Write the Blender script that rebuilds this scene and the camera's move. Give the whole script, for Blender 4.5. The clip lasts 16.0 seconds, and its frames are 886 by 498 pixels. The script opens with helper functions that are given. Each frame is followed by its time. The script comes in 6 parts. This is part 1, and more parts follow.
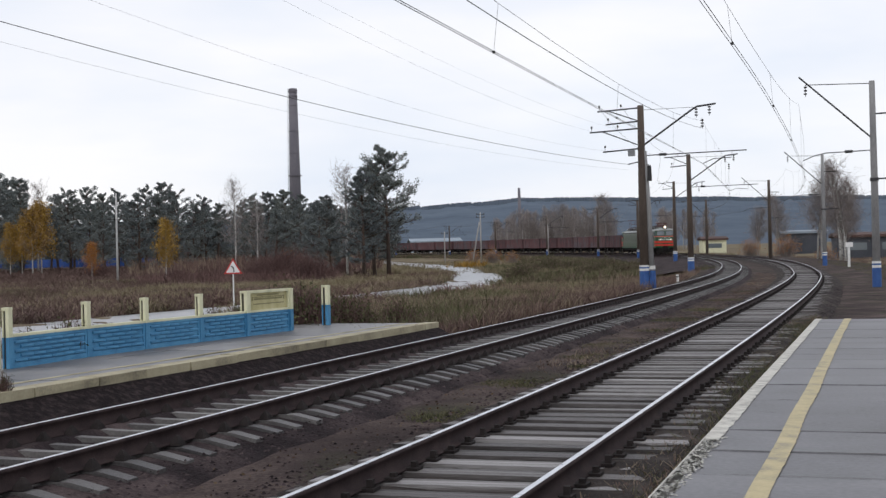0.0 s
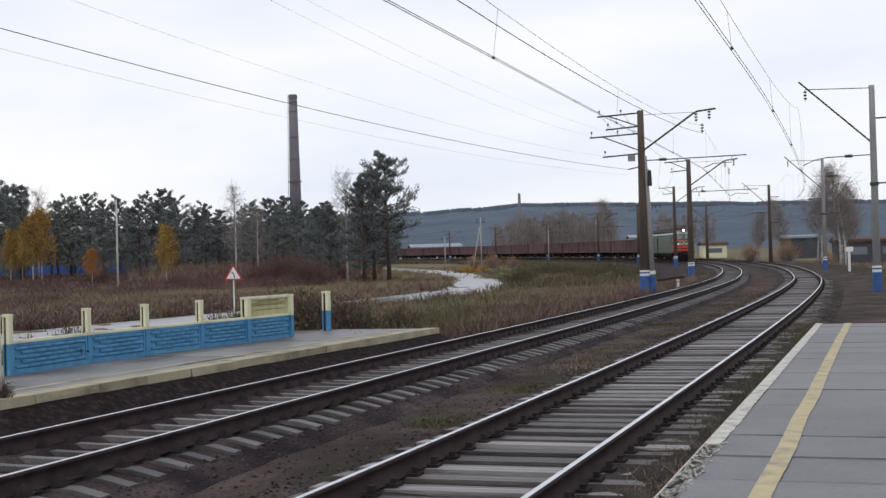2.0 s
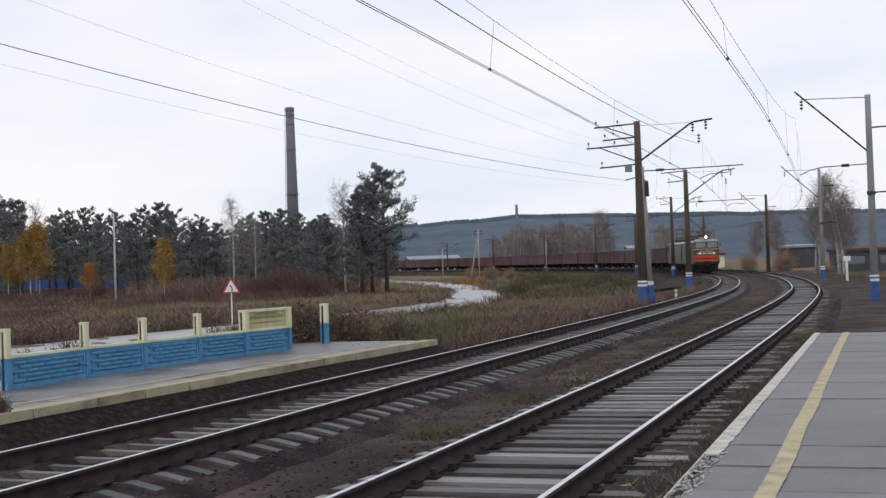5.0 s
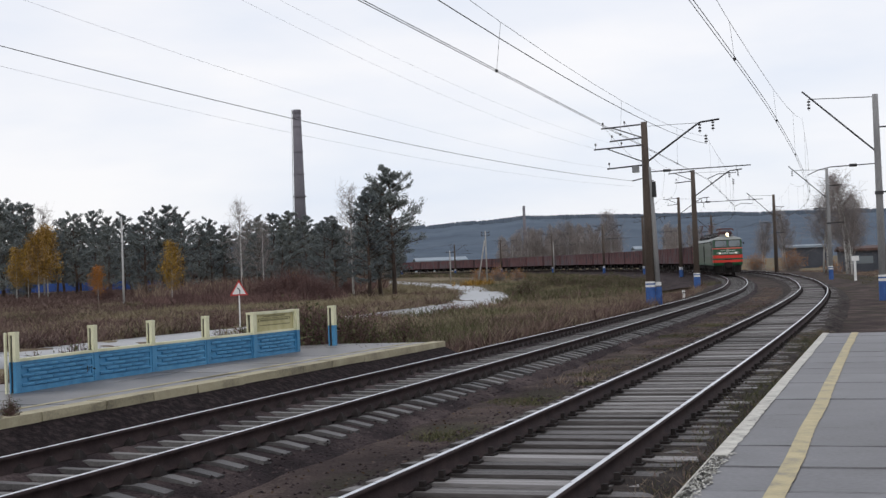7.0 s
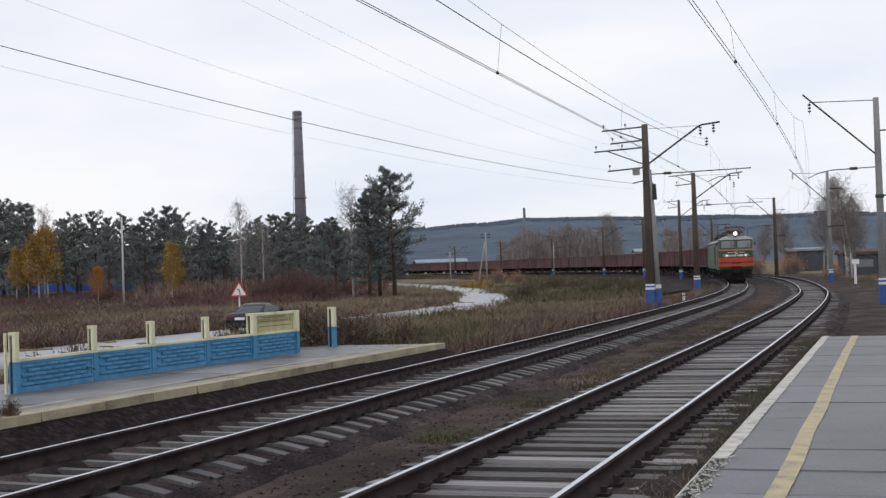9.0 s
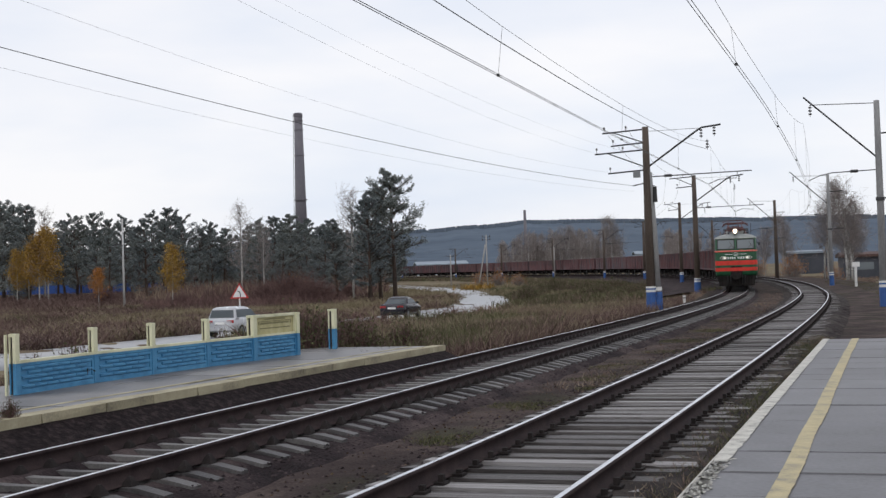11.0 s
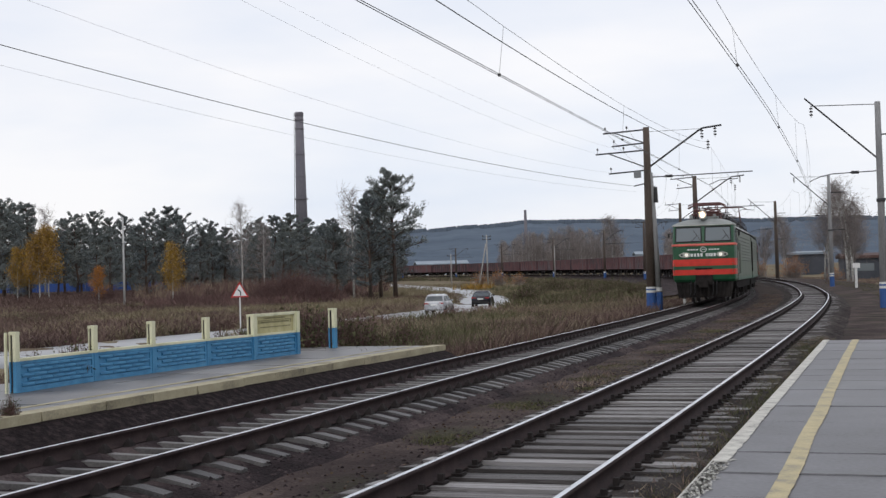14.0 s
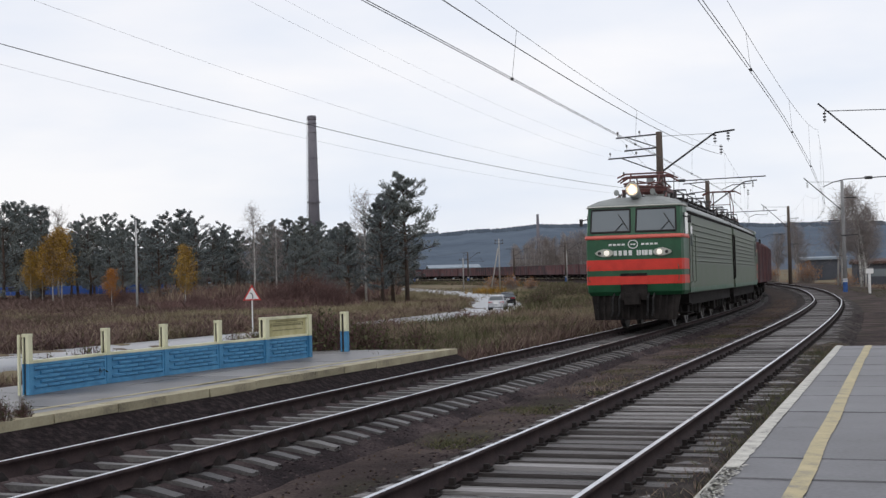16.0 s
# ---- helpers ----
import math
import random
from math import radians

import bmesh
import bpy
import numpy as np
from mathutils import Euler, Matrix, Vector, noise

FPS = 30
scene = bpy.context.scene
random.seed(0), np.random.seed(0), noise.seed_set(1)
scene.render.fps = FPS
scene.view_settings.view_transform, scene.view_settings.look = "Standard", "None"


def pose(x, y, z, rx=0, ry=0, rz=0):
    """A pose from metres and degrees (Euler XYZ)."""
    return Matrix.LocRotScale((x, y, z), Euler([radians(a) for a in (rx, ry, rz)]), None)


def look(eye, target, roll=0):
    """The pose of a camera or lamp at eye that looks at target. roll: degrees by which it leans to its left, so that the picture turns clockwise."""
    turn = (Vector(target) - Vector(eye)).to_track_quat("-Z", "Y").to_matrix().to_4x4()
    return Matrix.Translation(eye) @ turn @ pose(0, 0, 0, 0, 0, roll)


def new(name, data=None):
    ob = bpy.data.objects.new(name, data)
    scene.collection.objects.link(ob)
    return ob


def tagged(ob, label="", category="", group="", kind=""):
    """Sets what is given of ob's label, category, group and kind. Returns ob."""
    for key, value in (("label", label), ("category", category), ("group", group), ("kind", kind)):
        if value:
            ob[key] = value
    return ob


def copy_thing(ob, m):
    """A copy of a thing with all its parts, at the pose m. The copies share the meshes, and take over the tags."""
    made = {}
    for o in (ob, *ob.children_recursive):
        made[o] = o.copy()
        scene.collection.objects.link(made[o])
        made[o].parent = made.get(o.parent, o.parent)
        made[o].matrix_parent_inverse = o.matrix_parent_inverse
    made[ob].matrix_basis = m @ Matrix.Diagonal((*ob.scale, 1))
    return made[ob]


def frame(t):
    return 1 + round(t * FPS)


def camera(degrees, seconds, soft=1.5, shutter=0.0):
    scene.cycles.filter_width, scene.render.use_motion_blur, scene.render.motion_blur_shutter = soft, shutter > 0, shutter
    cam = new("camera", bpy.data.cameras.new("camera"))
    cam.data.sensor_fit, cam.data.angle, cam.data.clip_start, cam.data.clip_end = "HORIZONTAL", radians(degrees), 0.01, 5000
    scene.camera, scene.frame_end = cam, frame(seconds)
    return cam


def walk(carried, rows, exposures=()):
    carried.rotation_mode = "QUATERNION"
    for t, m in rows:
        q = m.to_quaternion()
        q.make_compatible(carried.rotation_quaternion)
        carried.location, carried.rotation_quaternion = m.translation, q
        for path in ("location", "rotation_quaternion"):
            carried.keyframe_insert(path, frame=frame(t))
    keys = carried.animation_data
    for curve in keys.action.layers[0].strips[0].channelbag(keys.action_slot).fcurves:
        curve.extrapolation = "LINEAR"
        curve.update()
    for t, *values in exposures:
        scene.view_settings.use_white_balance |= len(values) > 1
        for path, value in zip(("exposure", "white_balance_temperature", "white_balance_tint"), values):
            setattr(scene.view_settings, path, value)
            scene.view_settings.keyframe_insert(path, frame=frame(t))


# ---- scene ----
# The camera: held by hand on the low platform, turning slightly.
cam = camera(37.95, 16.0, soft=1.4)
EYE = Vector((0.0, 0.0, 1.66))


def aim(yaw, pitch, roll):
    a, b = radians(yaw), radians(pitch)
    return look(EYE, EYE + 10 * Vector((math.sin(a) * math.cos(b), math.cos(a) * math.cos(b), math.sin(b))), roll)


PATH = [(0, .216, .290, -1.43), (.5, .126, .359, -1.291), (1, .121, .474, -1.302), (1.5, .171, .539, -1.463),
        (2, .209, .537, -1.577), (2.5, .199, .547, -1.386), (3, .199, .605, -1.477), (3.5, .264, .709, -1.594),
        (4, .438, .853, -1.717), (6.5, .036, 1.144, -2.259), (7, 0, 1.14, -2.177), (7.5, -.043, 1.154, -2.091),
        (8, -.032, 1.162, -2.021), (8.5, -.033, 1.172, -2.147), (9, -.006, 1.219, -1.961), (11.5, -.037, 1.318, -1.844),
        (12, -.005, 1.323, -1.698), (12.5, .033, 1.363, -1.805), (13, .047, 1.384, -1.808), (13.5, .005, 1.353, -1.779),
        (14, -.043, 1.299, -1.673), (14.5, -.151, 1.305, -1.644), (15, -.264, 1.37, -1.819), (15.5, -.402, 1.412, -1.584),
        (16, -.58, 1.487, -1.444)]
walk(cam, [(t, aim(a, b, c)) for t, a, b, c in PATH], [(0, .07), (4.0, .05), (6.6, .02), (16, .02)])

# Overcast daylight: a cloud layer over the sky, and a very wide weak sun behind it.
world = bpy.data.worlds.new("overcast_sky")
scene.world = world
world.use_nodes = True
wn, wl = world.node_tree.nodes, world.node_tree.links
sky = wn.new("ShaderNodeTexSky")
sky.sky_type, sky.sun_disc = "NISHITA", False
sky.sun_elevation, sky.sun_rotation = radians(28), radians(200)
dim = wn.new("ShaderNodeVectorMath")
dim.operation = "SCALE"
dim.inputs["Scale"].default_value = 0.12
wl.new(sky.outputs[0], dim.inputs[0])
spot = wn.new("ShaderNodeTexCoord")
squash = wn.new("ShaderNodeMapping")
squash.inputs["Scale"].default_value = (1.2, 1.2, 4.5)
wl.new(spot.outputs["Generated"], squash.inputs[0])
puff = wn.new("ShaderNodeTexNoise")
puff.inputs["Scale"].default_value, puff.inputs["Detail"].default_value, puff.inputs["Roughness"].default_value = 2.2, 5, 0.5
wl.new(squash.outputs[0], puff.inputs["Vector"])
cloud = wn.new("ShaderNodeValToRGB")
cloud.color_ramp.elements[0].position, cloud.color_ramp.elements[0].color = 0.34, (0.775, 0.825, 0.935, 1)
cloud.color_ramp.elements[1].position, cloud.color_ramp.elements[1].color = 0.62, (0.975, 0.965, 0.99, 1)
wl.new(puff.outputs["Fac"], cloud.inputs[0])
cover = wn.new("ShaderNodeMixRGB")
cover.inputs[0].default_value = 0.93
wl.new(dim.outputs[0], cover.inputs[1])
wl.new(cloud.outputs[0], cover.inputs[2])
wl.new(cover.outputs[0], wn["Background"].inputs[0])
wn["Background"].inputs[1].default_value = 1.0
sun_data = bpy.data.lights.new("sun", "SUN")
sun_data.energy, sun_data.angle, sun_data.color = 0.5, radians(40), (1.0, 0.97, 0.96)
new("sun", sun_data).matrix_world = look((0, 0, 60), (14, 30, 20))


# ---- materials ----
def mat(name, colors, rough=0.85, scale=3.0, fine=40.0, bump=0.3, metal=0.0, depth=0.01, island=0.0, obj=0.0, stretch=(1, 1, 1), spec=0.4, coords="Object"):
    """Colours mixed by noise at two scales, plus a random shift by object or by island, with fine relief."""
    m = bpy.data.materials.new(name)
    m.use_nodes = True
    n, l = m.node_tree.nodes, m.node_tree.links
    out = n["Principled BSDF"]
    tc = n.new("ShaderNodeTexCoord")
    mp = n.new("ShaderNodeMapping")
    mp.inputs["Scale"].default_value = stretch
    l.new(tc.outputs[coords], mp.inputs[0])
    big, small = n.new("ShaderNodeTexNoise"), n.new("ShaderNodeTexNoise")
    big.inputs["Scale"].default_value, big.inputs["Detail"].default_value = scale, 6
    small.inputs["Scale"].default_value, small.inputs["Detail"].default_value = fine, 4
    for t in (big, small):
        l.new(mp.outputs[0], t.inputs["Vector"])
    mix = n.new("ShaderNodeMath")
    mix.operation = "MULTIPLY_ADD"
    mix.inputs[1].default_value = 0.45
    l.new(small.outputs["Fac"], mix.inputs[0])
    off = n.new("ShaderNodeMath")
    off.operation = "MULTIPLY_ADD"
    off.inputs[1].default_value, off.inputs[2].default_value = 1.1, -0.27
    l.new(big.outputs["Fac"], off.inputs[0])
    l.new(off.outputs[0], mix.inputs[2])
    fac = mix.outputs[0]
    for amount, node, sock in ((island, "ShaderNodeNewGeometry", "Random Per Island"), (obj, "ShaderNodeObjectInfo", "Random")):
        if amount:
            g = n.new(node)
            a = n.new("ShaderNodeMath")
            a.operation = "SUBTRACT"
            l.new(g.outputs[sock], a.inputs[0])
            a.inputs[1].default_value = 0.5
            b = n.new("ShaderNodeMath")
            b.operation = "MULTIPLY_ADD"
            b.inputs[1].default_value = amount
            l.new(a.outputs[0], b.inputs[0])
            l.new(fac, b.inputs[2])
            fac = b.outputs[0]
    ramp = n.new("ShaderNodeValToRGB")
    el = ramp.color_ramp.elements
    while len(el) < len(colors):
        el.new(0.5)
    for i, c in enumerate(colors):
        el[i].position = 0.22 + 0.56 * i / max(1, len(colors) - 1)
        el[i].color = (*c, 1)
    l.new(fac, ramp.inputs[0])
    l.new(ramp.outputs[0], out.inputs["Base Color"])
    out.inputs["Metallic"].default_value, out.inputs["Specular IOR Level"].default_value = metal, spec
    rr = n.new("ShaderNodeMapRange")
    rr.inputs["To Min"].default_value, rr.inputs["To Max"].default_value = max(0.02, rough - 0.12), min(1, rough + 0.12)
    l.new(big.outputs["Fac"], rr.inputs[0])
    l.new(rr.outputs[0], out.inputs["Roughness"])
    if bump:
        bp = n.new("ShaderNodeBump")
        bp.inputs["Strength"].default_value, bp.inputs["Distance"].default_value = bump, depth
        l.new(small.outputs["Fac"], bp.inputs["Height"])
        l.new(bp.outputs[0], out.inputs["Normal"])
    return m


def glow(name, color, strength):
    m = bpy.data.materials.new(name)
    m.use_nodes = True
    b = m.node_tree.nodes["Principled BSDF"]
    b.inputs["Base Color"].default_value = (0.9, 0.88, 0.8, 1)
    b.inputs["Emission Color"].default_value, b.inputs["Emission Strength"].default_value = (*color, 1), strength
    return m


M = dict(
    rail_top=mat("polished_rail_head", [(.56, .57, .60), (.74, .75, .78)], .30, 2, 60, .05, 1.0, .001),
    rail_side=mat("rusty_rail_web", [(.024, .0175, .0185), (.058, .042, .041)], .75, 4, 60, .3, spec=.06),
    clip=mat("oily_black_iron", [(.013, .011, .011), (.040, .034, .033)], .7, 6, 80, .3, spec=.06),
    # The palest stop paints wet white glints along the planks' grain.
    wood=mat("weathered_glinting_sleeper_wood", [(.022, .0185, .018), (.070, .062, .060), (.140, .129, .125), (.29, .278, .276)], .55, 2.0, 30, .6, obj=.45, stretch=(.2, 7, 4)),
    concrete_sleeper=mat("concrete_sleeper", [(.036, .034, .035), (.092, .087, .086), (.17, .161, .155)], .55, 2.2, 40, .4, obj=.35, spec=.3),
    ballast=mat("dark_oily_gravel", [(.010, .0076, .0086), (.029, .022, .0235), (.092, .071, .070)], .9, 1.2, 26, .9, depth=.03, island=.45, spec=.06),
    mud=mat("muddy_gravel", [(.012, .0098, .0095), (.036, .030, .028), (.095, .081, .074)], .9, 1.6, 30, .9, depth=.03, spec=.08),
    slab=mat("grey_platform_concrete", [(.042, .041, .043), (.094, .092, .099), (.127, .126, .135), (.168, .166, .176)], .5, 1.1, 22, .4, obj=.2, depth=.004, coords="Object"),
    slab_wet=mat("damp_platform_concrete", [(.060, .058, .060), (.125, .12, .12), (.20, .193, .19)], .42, .8, 24, .25, obj=.2, depth=.004),
    kerb=mat("cream_painted_kerb", [(.13, .115, .085), (.32, .285, .19), (.42, .38, .26)], .8, 1.6, 30, .4, obj=.2),
    white_edge=mat("worn_white_paint", [(.115, .11, .105), (.40, .385, .345), (.52, .505, .455), (.60, .58, .52)], .7, 6, 45, .4),
    yellow_line=mat("worn_yellow_paint", [(.20, .19, .165), (.36, .31, .19), (.45, .38, .22), (.50, .43, .26)], .7, 4, 40, .3),
    blue=mat("blue_fence_paint", [(.030, .14, .27), (.055, .22, .40), (.10, .30, .48)], .6, 3, 40, .3, obj=.12),
    cream=mat("cream_fence_paint", [(.46, .46, .30), (.66, .65, .45), (.72, .70, .52)], .7, 3, 40, .25),
    groove=mat("dark_concrete", [(.02, .018, .017), (.06, .055, .05)], .9, 5, 40, .3),
    # Wet asphalt; part of the sky's reflection is in its lightened base colour.
    asphalt=mat("sky_paled_wet_asphalt", [(.13, .135, .145), (.21, .215, .225), (.28, .285, .295)], .32, .35, 12, .15, depth=.004, stretch=(1, 1, 1)),
    mast_brown=mat("brown_stained_concrete", [(.035, .026, .021), (.085, .065, .052), (.13, .105, .088)], .85, 1.0, 30, .4, stretch=(1, 1, .2)),
    mast_grey=mat("grey_mast_concrete", [(.13, .13, .135), (.25, .25, .25), (.33, .33, .33)], .85, 1.0, 30, .3, stretch=(1, 1, .2)),
    mast_blue=mat("blue_mast_foot", [(.025, .07, .22), (.045, .12, .33)], .7, 4, 40, .2),
    white=mat("whitewash", [(.55, .55, .53), (.78, .78, .76)], .8, 4, 40, .2),
    steel=mat("dark_bracket_steel", [(.028, .028, .030), (.07, .07, .075)], .6, 5, 50, .2, .3),
    grey_steel=mat("grey_galvanised_steel", [(.16, .17, .18), (.28, .29, .30)], .5, 5, 50, .2, .5),
    wire=mat("dark_copper_wire", [(.05, .05, .052), (.10, .10, .105)], .6, 5, 50, 0, .3),
    insulator=mat("brown_glass_insulator", [(.02, .018, .018), (.06, .05, .05)], .3, 8, 40, 0),
    green=mat("loco_green_paint", [(.006, .050, .020), (.012, .080, .034), (.022, .10, .046)], .42, 1.5, 30, .08, depth=.003, spec=.5),
    greygreen=mat("dusty_loco_side_paint", [(.084, .108, .080), (.122, .148, .112), (.155, .182, .14)], .5, 1.2, 25, .1, depth=.003, stretch=(1, 1, .4)),
    sidegreen=mat("green_loco_side", [(.060, .086, .054), (.088, .118, .076), (.112, .144, .098)], .5, 1.2, 25, .1, depth=.003),
    roofgrey=mat("grey_loco_roof", [(.17, .185, .18), (.25, .265, .255), (.32, .335, .325)], .6, 1.5, 25, .15),
    red=mat("loco_red_band", [(.48, .028, .018), (.66, .045, .028)], .45, 3, 30, .05, depth=.002),
    pinkred=mat("faded_red_sill", [(.55, .10, .08), (.70, .16, .12)], .5, 3, 30, .05),
    under=mat("black_underframe", [(.010, .009, .009), (.035, .031, .029)], .85, 3, 40, .4, spec=.06),
    tyre_steel=mat("wheel_steel", [(.05, .045, .042), (.14, .13, .125)], .5, 5, 50, .1, .6),
    panto=mat("red_oxide_pantograph", [(.065, .030, .030), (.15, .058, .052)], .65, 5, 50, .1),
    chrome=mat("pale_lamp_rim", [(.36, .37, .33), (.50, .50, .46)], .35, 5, 50, 0, .2),
    mark=mat("white_marking_paint", [(.62, .64, .62), (.80, .82, .80)], .5, 5, 50, 0),
    wagon=mat("rust_red_wagon", [(.062, .047, .052), (.115, .060, .064), (.155, .073, .074), (.125, .100, .108)], .8, .5, 12, .3, obj=.5),
    coal=mat("dark_load", [(.012, .012, .013), (.05, .048, .046)], .9, 1.5, 12, .8, depth=.08, spec=.06),
    car_dark=mat("dark_car_paint", [(.014, .013, .019), (.026, .024, .033)], .22, 2, 20, 0, .3, spec=.6),
    car_white=mat("silver_white_car_paint", [(.42, .43, .45), (.52, .53, .55)], .25, 2, 20, 0, .2, spec=.6),
    earth=mat("trodden_earth", [(.008, .0060, .0068), (.019, .0145, .0155), (.048, .037, .037)], .95, 9, 34, 1.0, depth=.03, spec=.06),
    rubber=mat("black_rubber", [(.010, .010, .010), (.03, .03, .03)], .8, 5, 40, .2),
    tail=mat("red_tail_lamp", [(.28, .012, .016), (.45, .03, .03)], .2, 5, 40, 0),
    pine_bark=mat("pine_bark", [(.028, .022, .020), (.075, .055, .045), (.12, .075, .05)], .9, 2, 18, .8, depth=.03, stretch=(1, 1, .3)),
    birch_bark=mat("birch_bark", [(.10, .095, .09), (.42, .41, .39), (.58, .57, .55)], .8, 2.5, 14, .2, stretch=(1, 1, 3)),
    # Pale twigs; the tone also takes in haze over the far grove.
    twig=mat("bare_hazed_twig", [(.15, .132, .124), (.25, .216, .203), (.34, .30, .285)], .9, 1, 10, 0, island=.4),
    # Needles lifted towards pale blue-grey: haze painted into the colour.
    needle=mat("hazed_pine_needles", [(.110, .128, .136), (.165, .186, .184), (.21, .228, .21)], .85, .25, 4, 0, island=.28, obj=.4, spec=.15),
    yellow_leaf=mat("yellow_birch_leaves", [(.19, .10, .018), (.32, .185, .026), (.40, .26, .05)], .7, .8, 5, 0, island=.45, obj=.3),
    orange_leaf=mat("orange_larch_needles", [(.24, .085, .016), (.38, .15, .022), (.46, .21, .04)], .7, .8, 5, 0, island=.6),
    pale_grass=mat("pale_dry_grass", [(.155, .128, .078), (.225, .192, .122), (.29, .25, .165)], .9, .2, 3, 0, island=.4, spec=.15),
    litter=mat("fallen_leaves", [(.035, .024, .018), (.075, .048, .032), (.13, .095, .062)], .8, 3, 20, 0, island=.7, spec=.06),
    field_grass=mat("olive_tan_field_grass", [(.13, .095, .076), (.20, .16, .107), (.26, .225, .148), (.15, .146, .078)], .9, .10, 1.6, 0, island=.35, spec=.15),
    ochre_board=mat("faded_ochre_board", [(.34, .31, .15), (.46, .42, .22), (.54, .50, .30)], .7, 3, 40, .25),
    old_letter=mat("worn_olive_lettering", [(.17, .155, .075), (.28, .255, .13)], .7, 6, 40, .2),
    dry=mat("dry_weeds", [(.085, .055, .049), (.145, .098, .082), (.20, .148, .115), (.27, .22, .16)], .9, .12, 2.5, 0, island=.55, spec=.15),
    redbush=mat("dark_red_shrub_twigs", [(.082, .054, .051), (.138, .082, .076), (.19, .122, .108)], .9, .2, 3, 0, island=.5, spec=.15),
    brownweed=mat("dead_brown_weeds", [(.062, .040, .038), (.112, .073, .066), (.17, .12, .103)], .9, .15, 3, 0, island=.5, spec=.12),
    greenweed=mat("green_weeds", [(.050, .054, .026), (.092, .094, .048), (.145, .136, .076)], .9, .2, 3, 0, island=.6, spec=.15),
    brick_stack=mat("sooty_chimney_brick", [(.105, .102, .122), (.145, .138, .158), (.185, .176, .192)], .9, .25, 4, .3, depth=.05, stretch=(1, 1, .3)),
    # Ridge trees and hillside: distance haze is put into both colours.
    far_wood=mat("hazed_far_forest", [(.098, .126, .164), (.118, .148, .188), (.142, .174, .214)], .95, .03, .22, 0, island=.10),
    hill_wood=mat("hazed_hillside", [(.058, .080, .112), (.082, .108, .144), (.104, .134, .172)], .95, .010, .05, 0, spec=.1),
    pale_pole=mat("pale_concrete_pole", [(.36, .36, .36), (.50, .50, .49)], .85, 1, 20, .2),
    hall=mat("pale_sheet_wall", [(.30, .36, .42), (.42, .48, .53)], .7, .2, 2, .1),
    darkhall=mat("dark_building_wall", [(.035, .04, .05), (.075, .08, .095)], .8, .3, 3, .1),
    pale_roof=mat("pale_blue_roof", [(.17, .21, .25), (.28, .33, .38)], .6, .3, 3, .1),
    blue_sheet=mat("blue_sheet_fence", [(.018, .055, .22), (.03, .09, .32)], .6, .4, 4, .1),
    shed=mat("brown_shed", [(.06, .035, .03), (.12, .07, .06)], .85, .4, 4, .2),
    sign_white=mat("sign_white", [(.68, .68, .67), (.78, .78, .77)], .5, 5, 40, 0),
    sign_red=mat("sign_red", [(.42, .03, .03), (.55, .05, .045)], .5, 5, 40, 0),
    black=mat("black_paint", [(.012, .012, .012), (.03, .03, .03)], .6, 5, 40, 0),
    bark_grey=mat("grey_pole_wood", [(.22, .21, .20), (.40, .39, .37)], .85, 2, 20, .2, stretch=(1, 1, .2)),
    lamp=glow("lit_headlamp", (1.0, .58, .32), .8),
    lamp_core=glow("headlamp_core", (1.0, .66, .36), 70.0),
    lamp_small=glow("lit_buffer_lamp", (1.0, .90, .76), 0.45),
)
glass = bpy.data.materials.new("sky_paled_glass")
glass.use_nodes = True
gb = glass.node_tree.nodes["Principled BSDF"]
# Base colour raised to blue-grey to stand for sky reflected in the panes.
gb.inputs["Base Color"].default_value, gb.inputs["Roughness"].default_value = (.135, .16, .175, 1), 0.08
gb.inputs["Specular IOR Level"].default_value, gb.inputs["IOR"].default_value = 0.75, 1.5
M["glass"] = glass


# ---- mesh helpers ----
def box(bm, x0, x1, y0, y1, z0, z1, m=None):
    vs = [bm.verts.new((m @ Vector(c)) if m else c) for c in
          ((x0, y0, z0), (x1, y0, z0), (x1, y1, z0), (x0, y1, z0), (x0, y0, z1), (x1, y0, z1), (x1, y1, z1), (x0, y1, z1))]
    for f in ((0, 3, 2, 1), (4, 5, 6, 7), (0, 1, 5, 4), (1, 2, 6, 5), (2, 3, 7, 6), (3, 0, 4, 7)):
        bm.faces.new([vs[i] for i in f])
    return vs


def tube(bm, points, radii, sides=6):
    """A round bar along points; radii: one, or one for each point."""
    pts = [Vector(p) for p in points]
    if not isinstance(radii, (list, tuple)):
        radii = [radii] * len(pts)
    rings = []
    for i, p in enumerate(pts):
        d = (pts[min(i + 1, len(pts) - 1)] - pts[max(i - 1, 0)]).normalized()
        a = d.cross(Vector((0, 0, 1)) if abs(d.z) < .9 else Vector((1, 0, 0))).normalized()
        b = d.cross(a)
        rings.append([bm.verts.new(p + radii[i] * (math.cos(t) * a + math.sin(t) * b)) for t in [2 * math.pi * k / sides for k in range(sides)]])
    for r, q in zip(rings, rings[1:]):
        for k in range(sides):
            bm.faces.new((r[k], r[(k + 1) % sides], q[(k + 1) % sides], q[k]))
    bm.faces.new(rings[0][::-1])
    bm.faces.new(rings[-1])


def disc(bm, c, axis, r, thick, sides=16):
    tube(bm, [Vector(c) - Vector(axis) * thick / 2, Vector(c) + Vector(axis) * thick / 2], r, sides)


def loft(bm, sections, close=True):
    """Joins rings of equal length into a skin, with the ends closed."""
    rings = [[bm.verts.new(p) for p in s] for s in sections]
    n = len(rings[0])
    for r, q in zip(rings, rings[1:]):
        for k in range(n):
            bm.faces.new((r[k], r[(k + 1) % n], q[(k + 1) % n], q[k]))
    if close:
        bm.faces.new(rings[0][::-1])
        bm.faces.new(rings[-1])
    return rings


